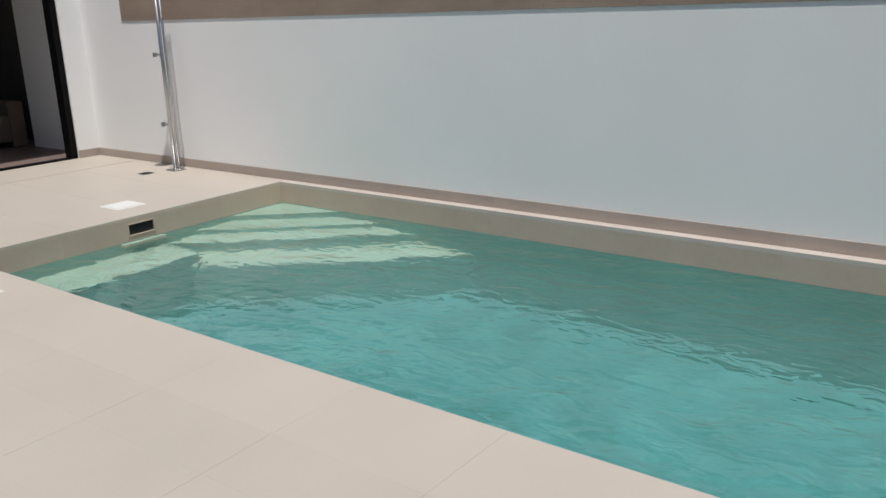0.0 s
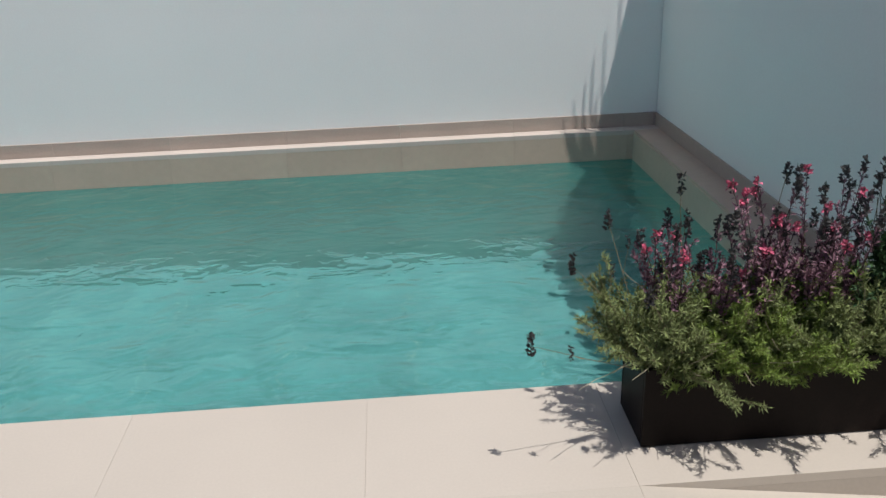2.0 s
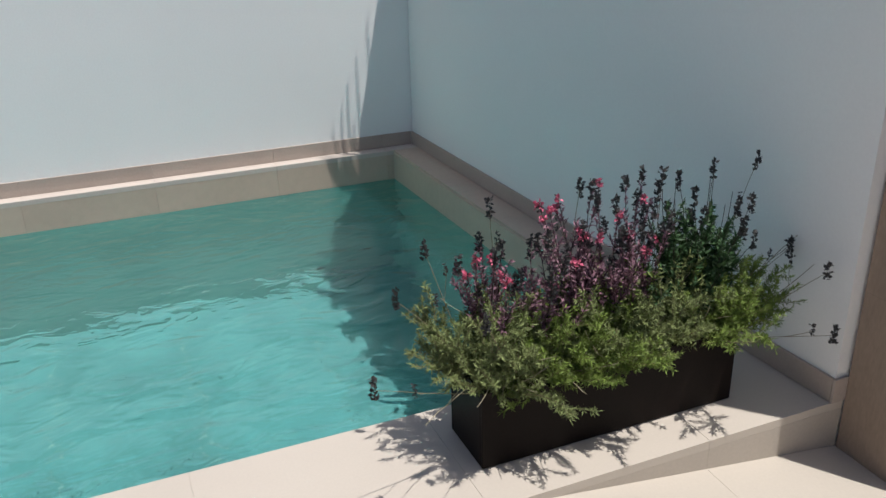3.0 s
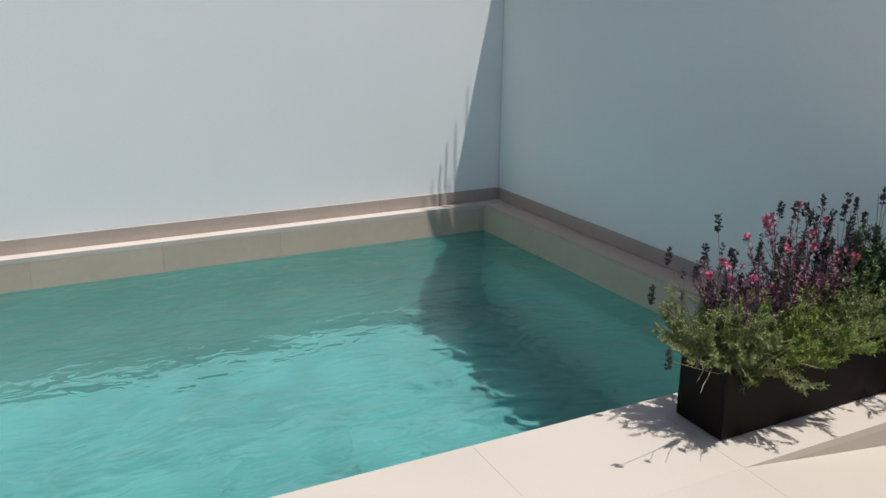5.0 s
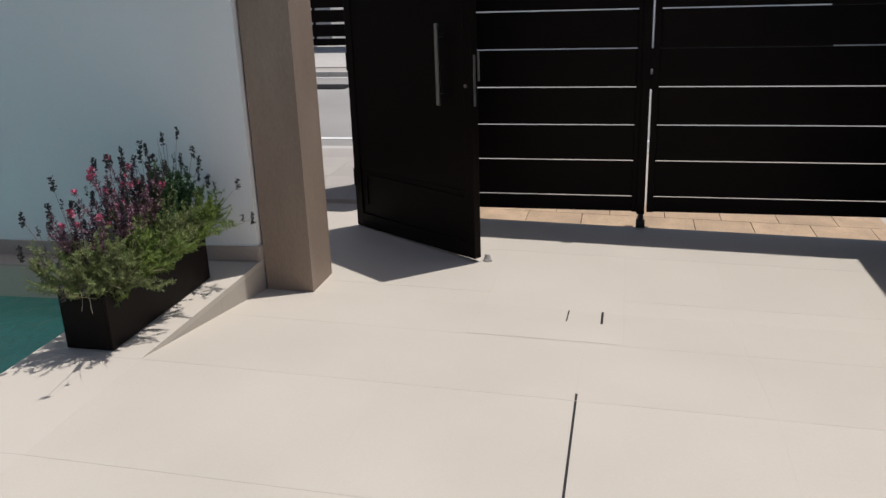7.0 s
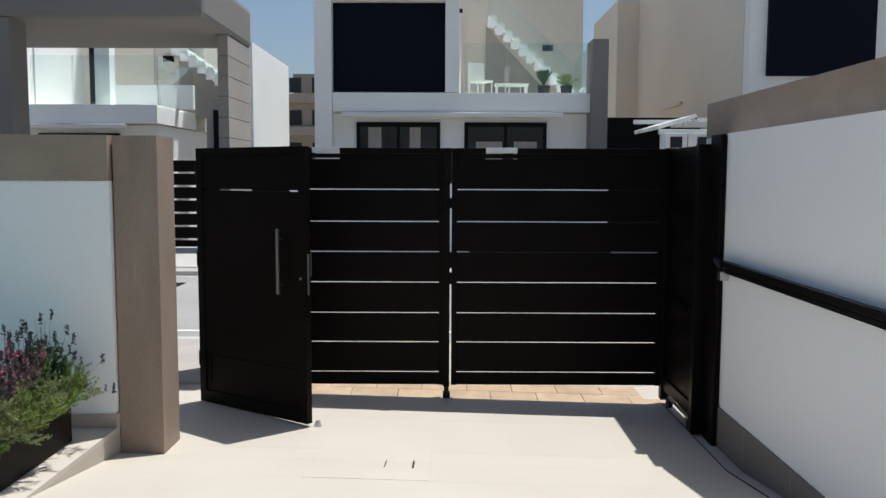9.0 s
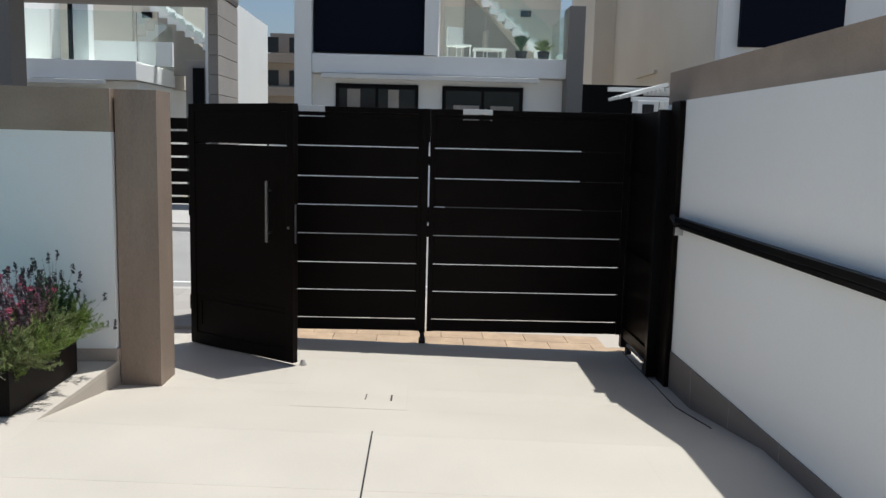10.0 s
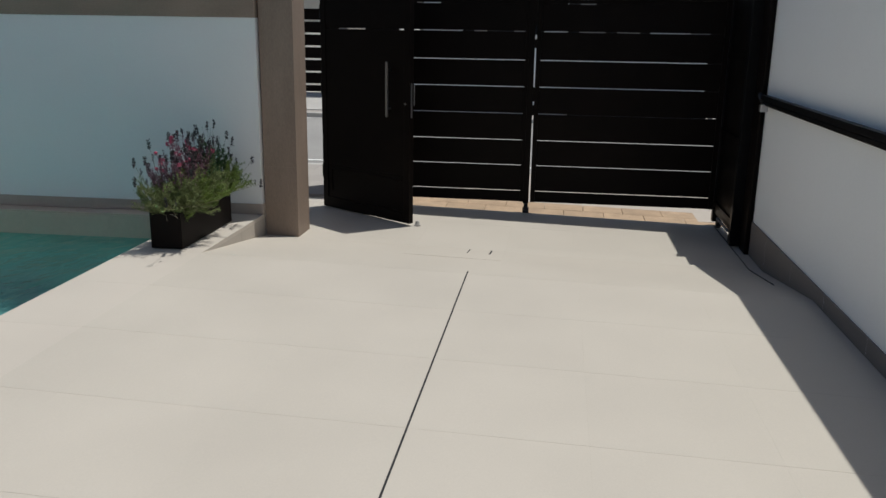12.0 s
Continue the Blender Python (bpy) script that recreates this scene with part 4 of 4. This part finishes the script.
def villa(label, x0, ys, z0, right_end, foot=6.55, run=0.17, rise=0.175, steps=11):
    """A two-storey white villa: framed blind volume, glazed balcony with stair, dark windows below.
    ys is the y of its outer edge; the house runs from there towards -y."""
    t = thing("villa", label, "house", "villas across the street")
    Y = lambda d: ys - d
    Z = lambda h: z0 + h
    back = x0 + 10
    # ground storey
    bx("wall", (x0 + 0.35, Y(7.05), -0.4), (back, Y(0.0), Z(3.22)), M["white"], t, bevel=0)
    for ya, yb in ((1.03, 3.22), (3.85, 6.0)):
        win = bx("window", (x0 + 0.28, Y(yb), Z(0.85)), (x0 + 0.36, Y(ya), Z(3.0)), M["frame"], t, "black framed sliding window", bevel=0.01)
        mid = (ya + yb) / 2
        for a, b in ((ya + 0.1, mid - 0.04), (mid + 0.04, yb - 0.1)):
            bx("pane", (x0 + 0.265, Y(b), Z(0.95)), (x0 + 0.279, Y(a), Z(2.88)), M["window"], win, bevel=0)
        for k, w in ((0.22, 0.17), (0.70, 0.14)) if ya < 2 else ((0.30, 0.34), (0.74, 0.30)):
            yy = Y(ya + k * (yb - ya))
            bm = bmesh.new()
            for q in range(4):
                tube(bm, (x0 + 0.258, yy + w * (q - 1.5) / 2, Z(1.0)), (x0 + 0.258, yy + w * (q - 1.5) / 2, Z(2.86 if ya < 2 else 2.5)), w * 0.26, 8)
            for v in bm.verts:
                v.co.x = x0 + 0.258 + (v.co.x - x0 - 0.258) * 0.08
            part("curtain", bm, M["grey_panel"], win, "pale hanging curtain")
    # floor band
    bx("balcony_slab", (x0 - 0.05, Y(7.14), Z(3.24)), (x0 + 3.4, Y(0.45), Z(3.73)), M["white"], t, bevel=0.01)
    bx("awning_cassette", (x0 - 0.2, Y(6.35), Z(3.10)), (x0 - 0.05, Y(0.7), Z(3.22)), M["white_plastic"], t, "white awning cassette", bevel=0.02)
    # upper volume with the blind
    bx("upper_wall", (x0 + 0.45, Y(3.75), Z(3.73)), (back, Y(0.02), Z(6.9)), M["white"], t, bevel=0)
    bx("frame_fin", (x0 - 0.1, Y(0.44), Z(-0.3)), (x0 + 0.5, Y(0.0), Z(7.0)), M["white"], t, bevel=0.01)
    bx("frame_fin", (x0 - 0.1, Y(3.71), Z(3.74)), (x0 + 0.5, Y(3.345), Z(7.0)), M["white"], t, bevel=0.01)
    bx("frame_head", (x0 - 0.1, Y(3.345), Z(6.03)), (x0 + 0.5, Y(0.44), Z(7.0)), M["white"], t, bevel=0.01)
    bl = bx("blind", (x0 + 0.2, Y(3.345), Z(3.78)), (x0 + 0.25, Y(0.46), Z(6.03)), M["blind"], t, "dark navy screen blind", bevel=0.003)
    bx("bottom_bar", (x0 + 0.19, Y(3.34), Z(3.78)), (x0 + 0.26, Y(0.47), Z(3.83)), M["frame"], bl, bevel=0.004)
    # recessed wall and stair behind the balcony
    bx("terrace_wall", (x0 + 3.4, Y(5.9), Z(3.2)), (back, Y(3.75), Z(7.15)), M["cream_render"], t, bevel=0)
    bx("terrace_wall", (x0 + 3.45, Y(7.4), Z(3.2)), (back, Y(5.9), Z(6.8)), M["cream_render"], t, bevel=0)
    head_y, slope = foot - run * steps, rise / run
    bm = bmesh.new()
    tri = [bm.verts.new((x0 + 3.3, y, z)) for y, z in ((Y(foot - 0.4), Z(3.6)), (Y(head_y), Z(3.6)), (Y(head_y), Z(3.75 + 0.93 * rise * steps)))]
    bmesh.ops.extrude_face_region(bm, geom=[bm.faces.new(tri)])
    for v in list(bm.verts)[3:]:
        v.co.x += 0.08
    part("under_stair", bm, M["grey_panel"], t, "grey wall under the stair")
    bm = bmesh.new()
    for k in range(steps):
        yy, zz = Y(foot - run * k), Z(3.85 + rise * k)
        box(bm, (x0 + 2.45, yy - 0.02, zz), (x0 + 3.38, yy + 0.2, zz + 0.09), 0.004)
        box(bm, (x0 + 2.5, yy - 0.05, zz - 0.24), (x0 + 2.56, yy + 0.22, zz + 0.02), 0)
    part("stair", bm, M["white"], t, "white open stair flight")
    g = box(bmesh.new(), (x0 + 2.40, Y(foot), Z(3.75)), (x0 + 2.415, Y(head_y), Z(4.6)), 0)
    for v in g.verts:
        v.co.z += (v.co.y - Y(foot)) * slope
    ob = part("stair_glass", g, M["glass"], t, "pale green glass balustrade")
    ob.visible_shadow = False
    # front balustrade panes
    for k in range(3):
        a = 3.84 + k * 1.1
        ob = bx("balustrade_pane", (x0 + 0.02, Y(a + 1.08), Z(3.70)), (x0 + 0.035, Y(a), Z(5.0)), M["glass"], t, "pale green glass pane", bevel=0.002)
        ob.visible_shadow = False
    ob = bx("balustrade_pane", (x0 + 0.05, Y(7.15), Z(3.70)), (x0 + 3.2, Y(7.135), Z(5.0)), M["glass"], t, "pale green glass pane", bevel=0.002)
    ob.visible_shadow = False
    bx("wall_lamp", (x0 + 3.3, Y(6.5), Z(5.28)), (x0 + 3.4, Y(6.2), Z(5.45)), M["frame"], t, "small black wall lamp")
    bx("wall_lamp", (x0 - 0.16, Y(0.6), Z(6.55)), (x0 - 0.1, Y(0.48), Z(6.68)), M["frame"], t, "small black wall lamp")
    bx("wall_lamp", (x0 - 0.16, Y(3.78), Z(5.72)), (x0 - 0.1, Y(3.7), Z(5.82)), M["frame"], t, "small black wall lamp")
    if right_end:
        bx("side_pillar", (x0 - 0.3, Y(7.47), -0.4), (x0 + 0.6, Y(7.06), Z(5.06)), M["grey_render"], t, bevel=0.01)
    if not right_end:
        bx("parapet", (x0 + 1.6, Y(7.6), Z(3.73)), (x0 + 1.75, Y(5.37), Z(4.4)), M["white"], t, bevel=0.01)
        bx("door_jamb", (x0 + 0.4, Y(5.34), Z(3.73)), (x0 + 0.5, Y(5.22), Z(6.2)), M["frame"], t, "black door jamb", bevel=0.004)
        bx("column", (x0 + 0.42, Y(5.75), Z(3.73)), (x0 + 0.8, Y(5.345), Z(6.2)), M["white"], t, bevel=0.006)
    bm = tube(bmesh.new(), (x0 + 5, Y(6.7), Z(6.8)), (x0 + 5, Y(6.7), Z(7.9)), 0.02, 8)
    part("aerial", bm, M["steel"], t)
    return t


villa("white two-storey villa with navy blind and glass balcony", 16.6, -2.31, 0.0, True, 7.2, 0.222, 0.2, 12)
villa("white neighbouring villa with pale glass balcony and stair", 16.9, 9.0, -0.3, False, 9.43, 0.25, 0.175, 11)
balcony_chair(17.7, -6.6, 3.73, -60, "white metal balcony chair behind the glass", M["white_plastic"])
balcony_chair(18.6, -7.6, 3.73, 10, "grey padded balcony chair behind the glass", M["grey_panel"])
tb = thing("coffee_table", "low white coffee table on the balcony", "table")
bx("tabletop", (17.6, -7.9, 4.05), (18.2, -7.0, 4.09), M["white_plastic"], tb)
for lx, ly in ((17.65, -7.85), (18.15, -7.85), (17.65, -7.05), (18.15, -7.05)):
    part("leg", tube(bmesh.new(), (lx, ly, 3.73), (lx, ly, 4.05), 0.02, 8), M["white_plastic"], tb)
for yy, s, tilt, m_leaf in ((-8.25, 0.40, 0.35, M["leaf_dark"]), (-8.85, 0.30, 0.9, M["leaf_grey"])):
    pp = thing("potted_plant", "green plant in a dark pot on the balcony", "plant", "balcony plants")
    part("pot", tube(bmesh.new(), (17.2, yy, 3.73), (17.2, yy, 3.98), 0.13, 16, 0.17), M["rubber"], pp, "dark pot")
    lv = Cloud()
    for i in range(70):
        pts = curve_from(Vector((17.2, yy, 3.96)), rand_dir(rnd.uniform(0.05, tilt)), s * rnd.uniform(0.6, 1.2), 0.6, 0.05, 3)
        for k in range(3):
            lv.leaf(pts[k], pts[k + 1] - pts[k], 0.16, 0.035, Vector((1, 0.2, 0.2)))
    tagged(lv.out("foliage", m_leaf, pp), kind="stuff")

# plain villa with the second blind
v2 = thing("villa", "cream and white villa with large navy blind", "house", "villas across the street")
bx("wall", (16.6, -24.0, -0.4), (28.5, -13.25, 10.2), M["cream_render"], v2, bevel=0)
bx("rear_wall", (28.5, -24.0, -0.4), (33.9, -12.4, 8.5), M["cream_render"], v2, bevel=0)
bx("front_wall", (16.2, -24.0, -0.4), (16.6, -13.27, 10.25), M["white"], v2, bevel=0.01)
bl = bx("blind", (16.05, -16.36, 4.13), (16.2, -13.70, 6.35), M["blind"], v2, "dark navy screen blind", bevel=0.004)
bx("window_reveal", (16.12, -16.5, 6.352), (16.2, -13.66, 6.45), M["white"], v2, bevel=0.004)
bx("ledge", (22.0, -13.25, 3.9), (24.5, -13.15, 4.0), M["cream_render"], v2, bevel=0.01)
# white lattice gazebo roof behind the gate
gz = thing("pergola", "white slatted pergola roof across the street", "pergola")
for i in range(7):
    a = 12.6 + i * 0.35
    bx("slat", (0, -0.85, 0), (0.12, 0, 0.08), M["white_plastic"], gz, bevel=0.01, m=pose(a, -10.15, 2.60, -17, 0, 0))
    bx("slat", (a, -12.2, 2.76), (a + 0.12, -10.98, 2.84), M["white_plastic"], gz, bevel=0.01)
bx("beam", (12.5, -12.2, 2.50), (12.62, -10.15, 2.60), M["white_plastic"], gz, bevel=0.01)
bx("beam", (14.9, -12.2, 2.85), (15.02, -10.15, 2.95), M["white_plastic"], gz, bevel=0.01)
for yy in (-10.25, -11.6):
    bx("post", (12.5, yy - 0.06, -0.25), (12.62, yy + 0.06, 2.5), M["white_plastic"], gz, bevel=0.01)
for i in range(2):
    un = thing("air_conditioner", "white outdoor air conditioner unit by the pergola", "air conditioner", "outdoor units")
    y0 = -10.15 - i * 0.55
    bx("case", (12.0, y0 - 0.45, 2.12), (12.35, y0, 2.50), M["white_plastic"], un, bevel=0.02)
    bx("grille", (11.98, y0 - 0.34, 2.2), (12.0, y0 - 0.1, 2.42), M["rubber"], un, "dark fan grille", bevel=0.004)
    bx("stand", (12.05, y0 - 0.4, -0.25), (12.3, y0 - 0.05, 2.12), M["white_plastic"], un, bevel=0.01)
gd = thing("garage_door", "dark garage opening between the villas", "garage door")
bx("leaf", (20.0, -13.6, -0.4), (20.15, -9.7, 3.35), M["frame"], gd)

# street fences across the road
def fence(y0, y1, label):
    t = thing("fence", label, "fence", "street fences")
    bm = box(bmesh.new(), (12.1, y0, -0.5), (13.65, y1, 0.0), 0)
    for v in bm.verts:
        if v.co.x < 12.5 and v.co.z > -0.1:
            v.co.z = -0.29
    part("plinth", bm, M["kerb"], t, "sloped concrete apron")
    bx("slat", (13.50, y0, 0.004), (13.54, y1, 0.15), M["black"], t, bevel=0.003)
    for i in range(6):
        bx("slat", (13.50, y0, 0.195 + 0.297 * i), (13.54, y1, 0.445 + 0.297 * i), M["black"], t, bevel=0.003)
    k = y0
    while k < y1:
        bx("post", (13.54, k, 0.0), (13.59, k + 0.05, 2.06), M["black"], t, bevel=0.003)
        k += 1.6


fence(-2.2, 6.0, "dark brown slatted street fence above a concrete apron")
gw = thing("garden_wall", "white rendered street wall of the villa", "garden wall")
bx("wall", (13.0, -9.2, -0.3), (13.2, -2.3, 1.36), M["white"], gw, bevel=0.01)
bx("coping_stone", (12.97, -9.2, 1.36), (13.23, -2.3, 1.41), M["white"], gw, bevel=0.008)
bx("plinth", (12.50, -9.2, -0.32), (13.0, -6.2, 0.12), M["planter"], gw, "dark raised plinth along the wall", bevel=0.01)
fence(-17.0, -9.3, "dark brown slatted street fence above a concrete apron")
# side building and far flats
sb_ = thing("side_house", "bright white side wall of a house", "house")
bx("wall", (17.0, -0.62, -0.4), (22.0, 0.10, 5.06), M["white"], sb_, bevel=0.01)
bx("door_wall", (17.0, 0.102, -0.4), (17.3, 0.62, 3.5), M["grey_panel"], sb_, bevel=0.006)
bx("wall", (22.0, -0.66, -0.4), (26.0, 0.2, 2.4), M["white"], sb_, bevel=0.01)
bx("door", (16.94, 0.12, -0.3), (17.0, 0.42, 3.3), M["frame"], sb_, "dark tall door", bevel=0.004)
ap = thing("apartment_block", "distant beige block of flats with balconies", "apartment block")
bx("wall", (58, 3.0, -2.2), (66, 8.4, 7.6), M["beige_far"], ap, bevel=0)
bx("stair_tower", (59, 4.2, 7.6), (63, 6.0, 9.2), M["beige_far"], ap, bevel=0)
for fl in range(4):
    bx("balcony", (57.2, 3.0, 0.0 + fl * 2.4 - 0.3), (58, 8.4, 0.65 + fl * 2.4 - 0.3), M["beige_far"], ap, bevel=0.02)
    for k in range(3):
        bx("window", (57.93, 3.5 + k * 1.7, 0.8 + fl * 2.4 - 0.3), (58.02, 4.4 + k * 1.7, 1.9 + fl * 2.4 - 0.3), M["window"], ap, bevel=0.01)
